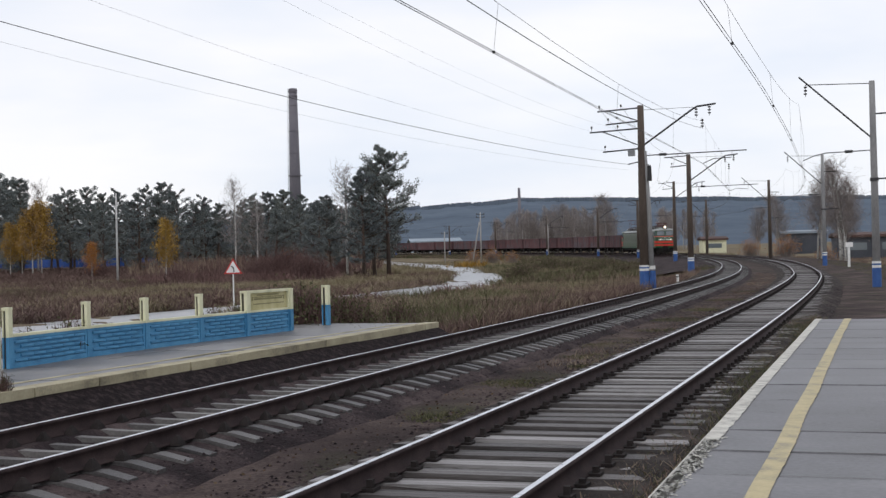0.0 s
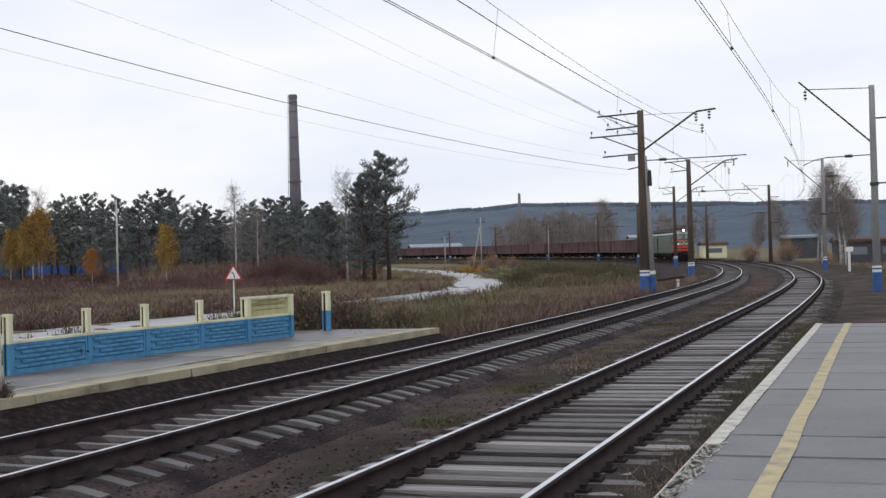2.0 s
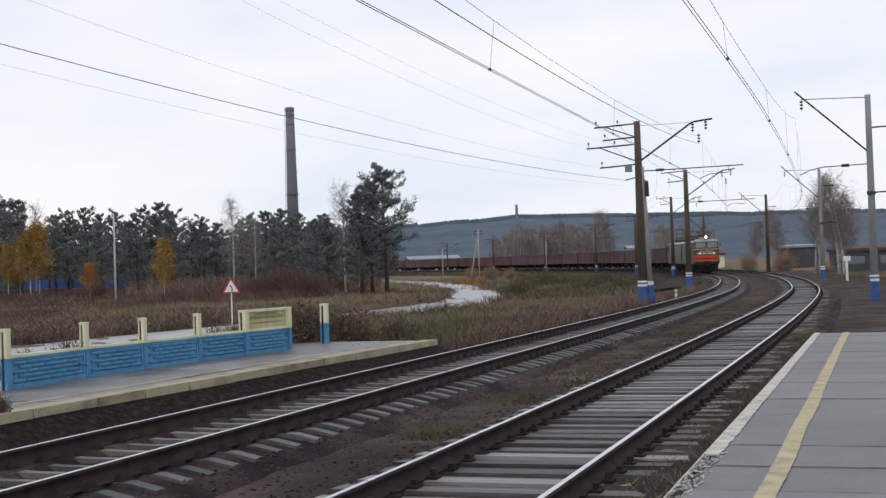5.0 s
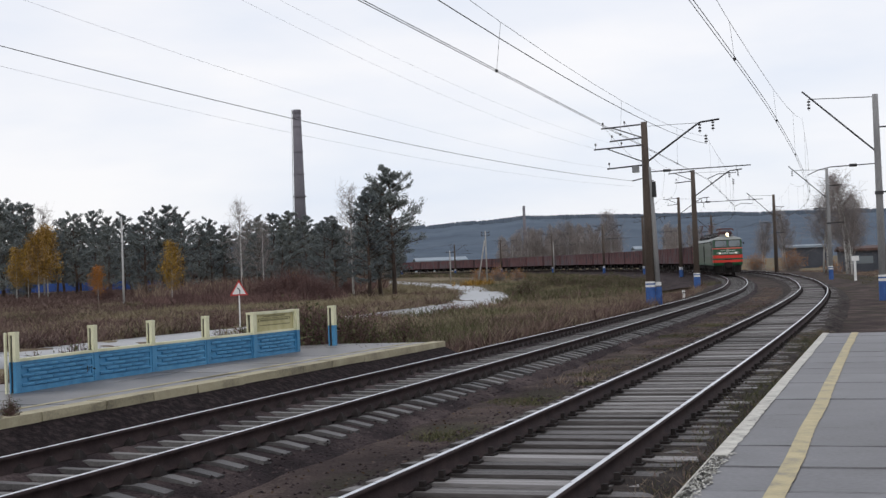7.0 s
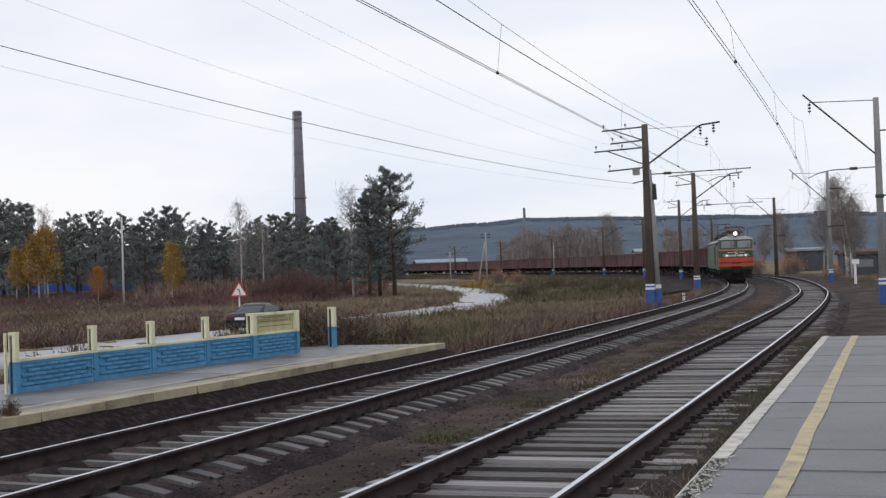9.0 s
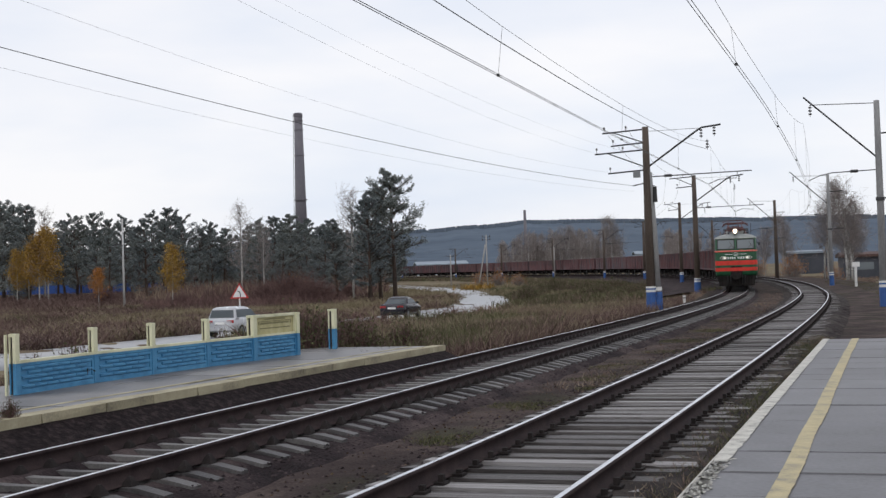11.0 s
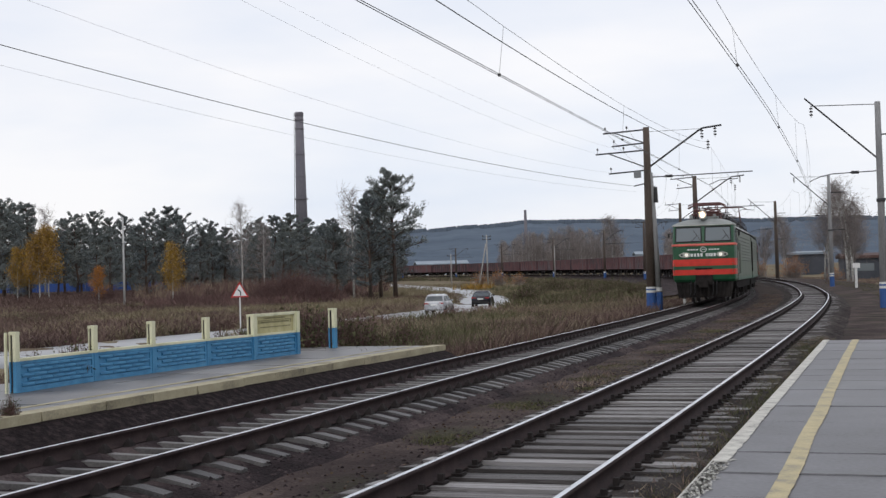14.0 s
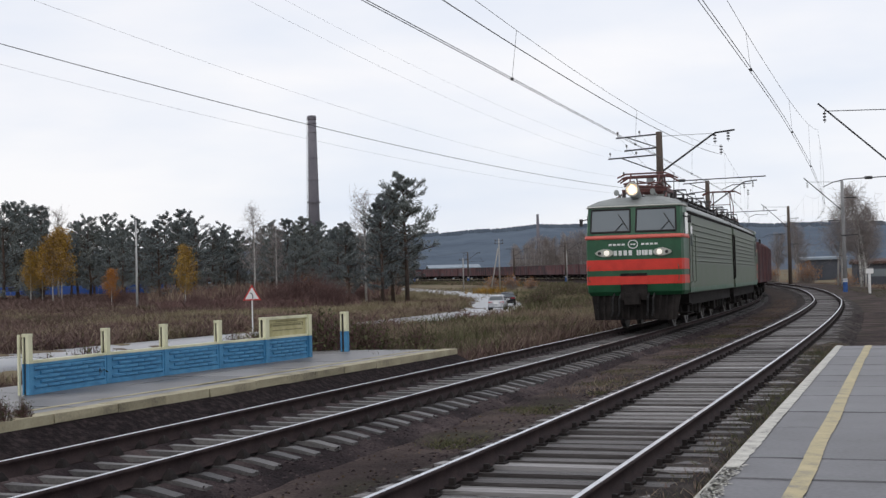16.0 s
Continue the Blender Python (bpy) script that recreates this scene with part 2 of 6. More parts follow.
def mesh_of(name, bm, material, smooth=False, bevel=0.0):
    if bevel:
        bmesh.ops.bevel(bm, geom=[e for e in bm.edges if e.is_manifold and e.calc_face_angle(0) > .6], offset=bevel, segments=1, affect="EDGES")
    bmesh.ops.recalc_face_normals(bm, faces=bm.faces)
    me = bpy.data.meshes.new(name)
    bm.to_mesh(me)
    bm.free()
    me.materials.append(material)
    if smooth:
        me.polygons.foreach_set("use_smooth", [True] * len(me.polygons))
    return me


def part(name, bm, material, parent, label="", smooth=False, bevel=0.0):
    ob = new(name, mesh_of(name, bm, material, smooth, bevel))
    if parent:
        ob.parent = parent
    return tagged(ob, label) if label else ob


def raw_mesh(name, verts, faces, material):
    """A mesh from arrays: verts (n, 3), faces (m, 3 or 4)."""
    me = bpy.data.meshes.new(name)
    verts, faces = np.asarray(verts, np.float32), np.asarray(faces, np.int32)
    k = faces.shape[1]
    me.vertices.add(len(verts))
    me.vertices.foreach_set("co", verts.ravel())
    me.loops.add(faces.size)
    me.loops.foreach_set("vertex_index", faces.ravel())
    me.polygons.add(len(faces))
    me.polygons.foreach_set("loop_start", np.arange(len(faces), dtype=np.int32) * k)
    me.update(calc_edges=True)
    me.validate()
    me.materials.append(material)
    return me


def thing(name, m, label, category, group="", kind=""):
    ob = new(name)
    ob.empty_display_size = 0.2
    ob.matrix_basis = m
    return tagged(ob, label, category, group, kind)


# ---- the plan: the railway's line and the lie of the land ----
STEP = 1.0
_s = np.arange(-80, 1150) * STEP
_k = 0.00221 * np.clip((_s - 8.243) / 137.846, 0, 1)
_th = 0.3261 - np.cumsum(_k) * STEP
_X, _Y = np.cumsum(np.sin(_th)) * STEP, np.cumsum(np.cos(_th)) * STEP
_X, _Y = _X - _X[80] - 9.947, _Y - _Y[80] - 5.635
_Z = 0.00746 * np.clip(_s - 100.8, 0, None)


def line(s, off=0.0, z=0.0):
    """The place beside the far track's centre line, s along it and off to its right (seen from the platform), and the heading."""
    th = np.interp(s, _s, _th)
    return Vector((np.interp(s, _s, _X) + off * math.cos(th), np.interp(s, _s, _Y) - off * math.sin(th), np.interp(s, _s, _Z) + z)), th


def gap(s):
    """Distance from the far track's centre to the near track's."""
    return 5.05 - 0.77 * float(np.clip((70 - s) / 70, -.3, 1.0))


def at_line(s, off=0.0, z=0.0):
    """A frame on the line: y along it, away from the platform; x to its right."""
    p, th = line(s, off, z)
    return pose(*p, 0, 0, -math.degrees(th))


ROAD = [(-75, -150), (-46, -60), (-30, 0), (-21.5, 30), (-16.8, 44), (-13.7, 54.5), (-11.1, 63.5), (-8.1, 72.2), (-5.1, 81.8), (-2.7, 91.1),
        (.4, 106.1), (2.9, 122.7), (4.0, 136), (4.4, 149), (3.9, 163.8), (2.9, 184.6), (1.4, 206.8), (-2.2, 234), (-16, 300), (-30, 370)]
_r = np.array(ROAD, float)
for _ in range(3):
    _r = np.vstack([_r[:1], np.stack([.75 * _r[:-1] + .25 * _r[1:], .25 * _r[:-1] + .75 * _r[1:]], 1).reshape(-1, 2), _r[-1:]])
_rs = np.r_[0, np.cumsum(np.hypot(*np.diff(_r, axis=0).T))]


def land(x, y):
    """Height of the open land, which dips a little and then rises slowly into the distance."""
    d = np.minimum(np.hypot(x, y), 600)
    return -0.8 - 0.0045 * np.clip(d - 52, 0, 75) + 0.01 * np.clip(d - 128, 0, None)


def ground_height(x, y):
    """Open land, the shallow railway bank and the road's bed; x and y are arrays. Also how far the place is railway ground."""
    x, y = np.asarray(x, float).ravel(), np.asarray(y, float).ravel()
    z, rail_part = np.empty(len(x)), np.empty(len(x))
    for i in range(0, len(x), 4000):
        a, b = x[i:i + 4000], y[i:i + 4000]
        d = np.hypot(a[:, None] - _X[None, ::2], b[:, None] - _Y[None, ::2])
        k = d.argmin(1) * 2
        off = (a - _X[k]) * np.cos(_th[k]) - (b - _Y[k]) * np.sin(_th[k])
        out = np.maximum(np.maximum(-2.3 - off, off - 13.0), 0)
        w = np.clip(1 - out / 3.0, 0, 1)
        w = w * w * (3 - 2 * w)
        w[d.min(1) > 40] = 0
        z[i:i + 4000] = w * (_Z[k] - 0.38) + (1 - w) * land(a, b)
        rail_part[i:i + 4000] = w
    return z, rail_part


def lie(x, y):
    return float(ground_height([x], [y])[0][0])


def road_at(s, off=0.0):
    x, y = np.interp(s, _rs, _r[:, 0]), np.interp(s, _rs, _r[:, 1])
    dx, dy = np.interp(s + 1, _rs, _r[:, 0]) - np.interp(s - 1, _rs, _r[:, 0]), np.interp(s + 1, _rs, _r[:, 1]) - np.interp(s - 1, _rs, _r[:, 1])
    n = math.hypot(dx, dy)
    x, y = x + off * dy / n, y - off * dx / n
    return Vector((x, y, float(land(x, y)) + 0.06)), math.atan2(dx, dy)


def train_front(t):
    return 219.38 - 9.048 * t - 0.09459 * t * t - 0.08 * max(0.0, t - 12) ** 2


# ---- setting: ground, road, railway ----
def build_ground():
    ang = np.radians(np.r_[np.arange(-30, 30, .3), np.arange(30, 330, 4.0)])
    rad = 1.2 * 1.034 ** np.arange(0, 236)
    na, nr = len(ang), len(rad)
    x, y = np.outer(rad, np.sin(ang)).ravel(), np.outer(rad, np.cos(ang)).ravel()
    z, w = ground_height(x, y)
    far = np.hypot(x, y)
    rough = np.array([noise.noise((a * .9, b * .9, 0)) + .6 * noise.noise((a * .13, b * .13, 4)) for a, b in zip(x, y)])
    z = z + rough * np.where(w > .5, .035, np.clip(far * .004, .05, .22)) * (far < 400)
    i, j = np.meshgrid(np.arange(nr - 1), np.arange(na), indexing="ij")
    f = np.stack([i * na + j, i * na + (j + 1) % na, (i + 1) * na + (j + 1) % na, (i + 1) * na + j], -1).reshape(-1, 4)[:, ::-1]
    v = np.c_[x, y, z]
    v = np.vstack([v, [[0, 0, -.3]]])
    me = raw_mesh("ground", v, f, ground_material())
    at = me.attributes.new("railway", "FLOAT", "POINT")
    at.data.foreach_set("value", np.r_[w, 1].astype(np.float32))
    me.polygons.foreach_set("use_smooth", [True] * len(me.polygons))
    tagged(new("ground", me), "dark trackside soil turning into brown autumn grassland", "ground", kind="structure")


def ground_material():
    m = mat("ground_soil", [(.022, .0158, .0150), (.050, .0370, .0345), (.125, .096, .086)], .95, .8, 22, .9, depth=.03, spec=.08)
    n, l = m.node_tree.nodes, m.node_tree.links
    out = n["Principled BSDF"]
    soil = out.inputs["Base Color"].links[0].from_socket
    tc = n.new("ShaderNodeTexCoord")

    def ramp_noise(scale, stops, detail=6):
        t = n.new("ShaderNodeTexNoise")
        t.inputs["Scale"].default_value, t.inputs["Detail"].default_value = scale, detail
        l.new(tc.outputs["Object"], t.inputs["Vector"])
        r = n.new("ShaderNodeValToRGB")
        while len(r.color_ramp.elements) < len(stops):
            r.color_ramp.elements.new(.5)
        for e, (p, c) in zip(r.color_ramp.elements, stops):
            e.position, e.color = p, (*c, 1)
        l.new(t.outputs["Fac"], r.inputs[0])
        return r.outputs[0]
    field = ramp_noise(.09, [(.30, (.085, .060, .047)), (.45, (.13, .100, .068)), (.58, (.185, .155, .100)), (.70, (.098, .094, .050))])
    moss = ramp_noise(.55, [(.50, (0, 0, 0)), (.66, (1, 1, 1))])
    at = n.new("ShaderNodeAttribute")
    at.attribute_name = "railway"
    green = n.new("ShaderNodeMixRGB")
    l.new(soil, green.inputs[1])
    green.inputs[2].default_value = (.034, .038, .018, 1)
    half = n.new("ShaderNodeMath")
    half.operation = "MULTIPLY"
    half.inputs[1].default_value = .55
    l.new(moss, half.inputs[0])
    l.new(half.outputs[0], green.inputs[0])
    mix = n.new("ShaderNodeMixRGB")
    l.new(at.outputs["Fac"], mix.inputs[0])
    l.new(field, mix.inputs[1])
    l.new(green.outputs[0], mix.inputs[2])
    l.new(mix.outputs[0], out.inputs["Base Color"])
    return m


def build_road():
    s = np.arange(0, _rs[-1] - 2, 1.5)
    rows = []
    for a in s:
        row = [road_at(a, o)[0] for o in (-3.2, -3.0, 0, 3.0, 3.2)]
        row[0].z -= .25
        row[4].z -= .25
        row[2].z += .05
        rows += row
    k = len(s)
    f = [(i * 5 + j, i * 5 + j + 1, i * 5 + j + 6, i * 5 + j + 5) for i in range(k - 1) for j in range(4)]
    me = raw_mesh("road", [tuple(p) for p in rows], np.array(f)[:, ::-1], M["asphalt"])
    tagged(new("road", me), "wet pale grey asphalt road bending through a brown field", "road", kind="structure")


RAIL = [(-.075, -.18), (.075, -.18), (.075, -.165), (.012, -.145), (.012, -.045), (.036, -.035), (.036, -.010), (.025, 0), (-.025, 0), (-.036, -.010), (-.036, -.035), (-.012, -.045), (-.012, -.145), (-.075, -.165)]


def sweep(profile, s_values, off_of):
    """A profile drawn along the line: verts and quads."""
    v, f, n = [], [], len(profile)
    for s in s_values:
        p, th = line(s, off_of(s))
        for x, z in profile:
            v.append((p.x + x * math.cos(th), p.y - x * math.sin(th), p.z + z))
    for i in range(len(s_values) - 1):
        for k in range(n):
            f.append((i * n + k, i * n + (k + 1) % n, (i + 1) * n + (k + 1) % n, (i + 1) * n + k))
    return v, f


def build_track(name, label, off, first, sleeper_mesh, far_mesh, spacing, plate):
    track = thing(name, Matrix(), label, "railway track", kind="structure")
    s_values = np.r_[np.arange(-20, 240, 1.5), np.arange(240, 700, 6)]
    for side in (-.795, .795):
        v, f = sweep(RAIL, s_values, lambda s: off(s) + side)
        me = raw_mesh("rail", v, f, M["rail_side"])
        me.materials.append(M["rail_top"])
        me.polygons.foreach_set("material_index", [1 if k % 14 == 7 else 0 for k in range(len(f))])
        rail = new("rail", me)
        rail.parent = track
        tagged(rail, "rust-brown steel rail with a polished head")
        # base plates, clips and bolts, a group on each sleeper
        bm = bmesh.new()
        for i in range(170):
            s = first + spacing * i
            m = at_line(s, off(s) + side)
            if plate:
                box(bm, -.17, .17, -.08, .08, -.185, -.160, m)
                for x in (-.12, .12):
                    box(bm, x - .025, x + .025, -.03, .03, -.16, -.125 + .015 * (i % 3), m)
            else:
                for x in (-.12, .12):
                    loft(bm, [[m @ Vector(c) for c in ((x - a, -b, z), (x + a, -b, z), (x + a, b, z), (x - a, b, z))] for a, b, z in ((.055, .075, -.185), (.04, .05, -.135), (.012, .018, -.085))])
        part("rail_fastenings", bm, M["clip"], rail, "black iron plates, clips and bolts")
        rail.children[0]["kind"] = "stuff"
    rng = random.Random(len(name))
    for i in range(300):
        s = first + spacing * i + rng.uniform(-.02, .02)
        ob = new("sleeper", sleeper_mesh[i % len(sleeper_mesh)])
        ob.matrix_basis = at_line(s, off(s) + rng.uniform(-.03, .03), rng.uniform(-.012, .008)) @ pose(0, 0, 0, 0, 0, rng.uniform(-.8, .8))
        ob.parent = track
    v, f = [], []
    for s in np.arange(first + 300 * spacing, 420, spacing):
        m = at_line(s, off(s))
        for c in ((-1.35, -.12, -.19), (1.35, -.12, -.19), (1.35, .12, -.19), (-1.35, .12, -.19)):
            v.append(tuple(m @ Vector(c)))
        f.append(tuple(range(len(v) - 4, len(v))))
    ob = new("far_sleepers", raw_mesh("far_sleepers", v, f, far_mesh))
    ob.parent = track
    tagged(ob, kind="stuff")
    return track


def wooden_sleeper(seed):
    rng = random.Random(seed)
    bm = bmesh.new()
    w = rng.uniform(.128, .152)
    vs = box(bm, -1.36, 1.36, -w, w, -.36, -.185)
    for v in vs:
        v.co += Vector((rng.uniform(-.04, .04), rng.uniform(-.012, .012), rng.uniform(-.012, .006)))
    return mesh_of("wooden_sleeper", bm, M["wood"], bevel=.012)


def concrete_sleeper():
    bm = bmesh.new()
    def ring(x, w, top):
        return [(x, -w - .02, -.40), (x, w + .02, -.40), (x, w, top), (x, -w, top)]
    loft(bm, [ring(-1.35, .075, -.25), ring(-1.05, .082, -.185), ring(-.55, .070, -.190), ring(-.3, .060, -.198), ring(.3, .060, -.198), ring(.55, .072, -.188), ring(1.05, .085, -.185), ring(1.35, .080, -.25)])
    return mesh_of("concrete_sleeper", bm, M["concrete_sleeper"], bevel=.01)


def build_railway():
    woods = [wooden_sleeper(i) for i in range(6)]
    build_track("track_near", "near railway track with polished rails on old grey wooden sleepers", gap, 14.0, woods, M["wood"], .5, True)
    build_track("track_far", "far railway track with rusty rails on concrete sleepers", lambda s: 0.0, 14.0, [concrete_sleeper()], M["concrete_sleeper"], .5, False)
    # crushed stone: beds between the rails and shoulders beside them
    rng = np.random.RandomState(4)
    for label, off, width, top, lift in (("dark gravel bed of the near track", gap, 1.75, -.248, .0), ("oily dark gravel bed of the far track", lambda s: 0.0, 1.9, -.275, .004)):
        ss = np.r_[np.arange(-18, 120, 1.0), np.arange(120, 640, 5)]
        v, f = sweep([(-width - (2.4 if lift else .7), -1.35 if lift else -.60), (-width, -.33), (-1.2, -.27), (-.9, -.21), (-.72, -.174 if lift else top + .035), (-.60 if lift else -.42, -.180 if lift else top + .025), (-.48 if lift else -.25, -.240 if lift else top + .013),
                      (.02 if lift else .25, top + .013 + lift), (.42, top + .025 + lift), (.72, top + .035 + lift), (.9, -.205 if lift else -.198), (1.1, -.24 if lift else -.197), (1.38, -.29 if lift else -.185), (width, -.48 if lift else -.34), (width + .6, -.75 if lift else -.60)], ss, off)
        v = np.array(v)
        v[:, 2] += rng.uniform(-.012, .012, len(v))
        bed = new("ballast_bed", raw_mesh("ballast_bed", v, f, M["ballast" if lift else "mud"]))
        tagged(bed, label, "ballast", kind="structure")
    v, f = sweep([(-8.0, -1.05), (-5.0, -.62), (-1.9, -.31), (-1.5, -.9), (-7.5, -1.9)], np.arange(130, 640, 4), lambda s: 0.0)
    v = np.array(v)
    v[:, 2] += rng.uniform(-.04, .04, len(v))
    tagged(new("railway_bank", raw_mesh("railway_bank", v, f, M["ballast"])), "dark stone bank under the far railway line", "embankment", kind="structure")
    n = 34000
    s = 10 + 62 * rng.rand(n) ** 1.7
    which = rng.rand(n)
    v, f = [], []
    tetra = np.array([(1, 0, -.3), (-.5, .87, -.3), (-.5, -.87, -.3), (.1, .1, .75)])
    for i in range(n):
        o = gap(s[i]) if which[i] < .45 else 0.0
        off = o + rng.uniform(-1.9, 1.9) if which[i] < .78 else rng.uniform(-3.0, 4.2)
        p, th = line(s[i], off)
        z = (-.25 if abs(off - o) < 1.9 and which[i] < .78 else -.37) + p.z
        r = rng.uniform(.012, .034)
        a = rng.uniform(0, 6.28)
        c, d = math.cos(a), math.sin(a)
        t = tetra * r * rng.uniform(.7, 1.3, (4, 3)) * np.array([1, 1, .6])
        t = np.c_[t[:, 0] * c - t[:, 1] * d, t[:, 0] * d + t[:, 1] * c, t[:, 2]] + np.array([p.x, p.y, z])
        k = len(v) * 4
        v.append(t)
        f += [(k, k + 1, k + 3), (k + 1, k + 2, k + 3), (k + 2, k, k + 3)]
    ob = new("loose_gravel", raw_mesh("loose_gravel", np.vstack(v), f, M["ballast"]))
    tagged(ob, "loose dark crushed stone round the sleepers", "gravel", kind="stuff")


# ---- platforms ----
R0, R1 = Vector((1.30, 8.30, .05)), Vector((8.31, 28.49, .05))
R_DIR = math.atan2(R1.x - R0.x, R1.y - R0.y)


def worn_slab(bm, x0, x1, y0, y1, rng, wear):
    """A floor slab whose long edges are chipped and whose top is not quite level."""
    top, n = rng.uniform(-.007, .000), 16
    xs = [x0 + (x1 - x0) * k / n for k in range(n + 1)]
    ring = [(x, y0 + abs(rng.gauss(0, .002 + .4 * wear)) + (rng.uniform(.01, .035) if rng.random() < .06 else 0)) for x in xs]
    ring += [(x, y1 - abs(rng.gauss(0, .002)) - (rng.uniform(.01, .025) if rng.random() < .04 else 0)) for x in xs[::-1]]
    cx, cy = (x0 + x1) / 2, (y0 + y1) / 2
    inner = [(cx + (x - cx) * .993, cy + (y - cy) * (1 - .012 / (y1 - y0))) for x, y in ring]
    tilt = rng.uniform(-.0012, .0012)
    loft(bm, [[(x, y, -.16) for x, y in ring], [(x, y, top - .010) for x, y in ring], [(x, y, top + tilt * (x - cx)) for x, y in inner]])


def build_right_platform():
    length = (R1 - R0).length
    m0 = pose(*R1, 0, 0, -math.degrees(R_DIR))      # y along the edge, x away from the track
    plat = thing("platform_near", m0, "low grey concrete platform with white edge and yellow safety line", "platform", kind="structure")
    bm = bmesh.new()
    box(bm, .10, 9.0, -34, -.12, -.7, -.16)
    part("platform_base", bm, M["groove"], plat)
    rng = random.Random(5)
    ends = [1.2, 2.4, 3.7, 4.94, 6.1, 7.3, 8.5, 9.6, 10.61, 11.94, 13.0, 14.04, 15.64, 16.69, 17.99, 19.2, 20.32] + [20.32 + 1.2 * k for k in range(1, 12)]
    broad = {15.64: .008, 17.99: .010, 19.2: .020, 20.32: .007, 10.61: .008}
    y = 0.0
    for end in ends:
        d = y + end
        x, wide = 0.0, broad.get(end, .002)
        for w in (3.0, 3.0, 3.0):
            bm = bmesh.new()
            worn_slab(bm, x + .008, x + w - .008, y - d + .003 + wide, y - .003, rng, wide)
            part("slab", bm, M["slab"], plat)
            x += w
        y -= d
    # painted edge and safety line, in worn stretches
    for name, a, b, material, label in (("edge_paint", .0, .14, M["white_edge"], "flaking white painted edge"), ("safety_line", .60, .75, M["yellow_line"], "worn yellow painted line")):
        v, f = [], []
        ys = np.arange(0.01, -18.7 if a == 0 else -33, -.06)
        for i, yy in enumerate(ys):
            j = .010 * noise.noise((yy * .5, a * 9, 0)) + (.004 if a else .009) * noise.noise((yy * 5, a, 2))
            chip = max(0.0, noise.noise((yy * 4, 3, a)) - .30) * (.07 if a == 0 else .015)
            v += [(a + (.006 + chip if a == 0 else j + .4 * chip), yy, .0058), (b + j * 1.8 - .6 * chip, yy, .0058)]
        f = [(2 * i, 2 * i + 1, 2 * i + 3, 2 * i + 2) for i in range(len(ys) - 1)]
        ob = new(name, raw_mesh(name, v, f, material))
        ob.parent = plat
        tagged(ob, label)
    # where feet have worn it, the edge paint is left in flakes
    v, f = [], []
    for _ in range(1300):
        cx, cy, r = rng.uniform(.012, .17) * rng.uniform(.6, 1), -18.45 - 4.5 * rng.random() ** .9, rng.uniform(.008, .028)
        a0 = rng.uniform(0, 6.28)
        ring = [(cx + r * rng.uniform(.5, 1.2) * math.cos(a0 + 1.257 * k), cy + 1.6 * r * rng.uniform(.5, 1.2) * math.sin(a0 + 1.257 * k)) for k in range(4)]
        f.append(tuple(range(len(v), len(v) + 4)))
        v += [(max(.004, x), y, .0034) for x, y in ring]
    ob = new("paint_flakes", raw_mesh("paint_flakes", v, f, M["white_edge"]))
    ob.parent = plat
    tagged(ob, "scattered flakes of white edge paint", kind="stuff")
    # dirt standing in the open joints
    for end, x0, x1, w in ((19.2, .0, 6.0, .020), (17.99, .22, .95, .022), (17.99, 1.2, 5.0, .008), (15.64, .2, .72, .018), (15.64, 1.6, 4.2, .016), (20.32, .3, 3.0, .010), (14.04, .2, 2.5, .008), (10.61, .2, 2.8, .014), (8.5, .2, 3.0, .012)):
        xs = np.arange(x0, x1, .05)
        taper = np.minimum(1, np.minimum(np.arange(len(xs)), np.arange(len(xs))[::-1]) / 5 + .1)
        v, f = [], []
        for k, x in enumerate(xs):
            q = w * taper[k] * (1 + .8 * noise.noise((x * 4, end, 0)))
            mid = -end + .006 * noise.noise((x * 3, end, 5))
            v += [(x, mid - .5 * q, .0042), (x, mid + .5 * q, .0042)]
        f = [(2 * k, 2 * k + 2, 2 * k + 3, 2 * k + 1) for k in range(len(xs) - 1)]
        ob = new("joint_dirt", raw_mesh("joint_dirt", v, f, M["groove"]))
        ob.parent = plat
        tagged(ob, "dark dirt in an open slab joint")
    bm = bmesh.new()
    box(bm, -.006, .006, -33, 0, -.15, .004)
    part("edge_face", bm, M["white_edge"], plat)


POSTS = [(-6.79, 20.25), (-6.15, 22.43), (-5.51, 24.06), (-4.81, 25.79), (-4.11, 27.31), (-3.40, 29.04), (-2.74, 31.13)]
L_DIR = math.atan2(5.48, 14.6)


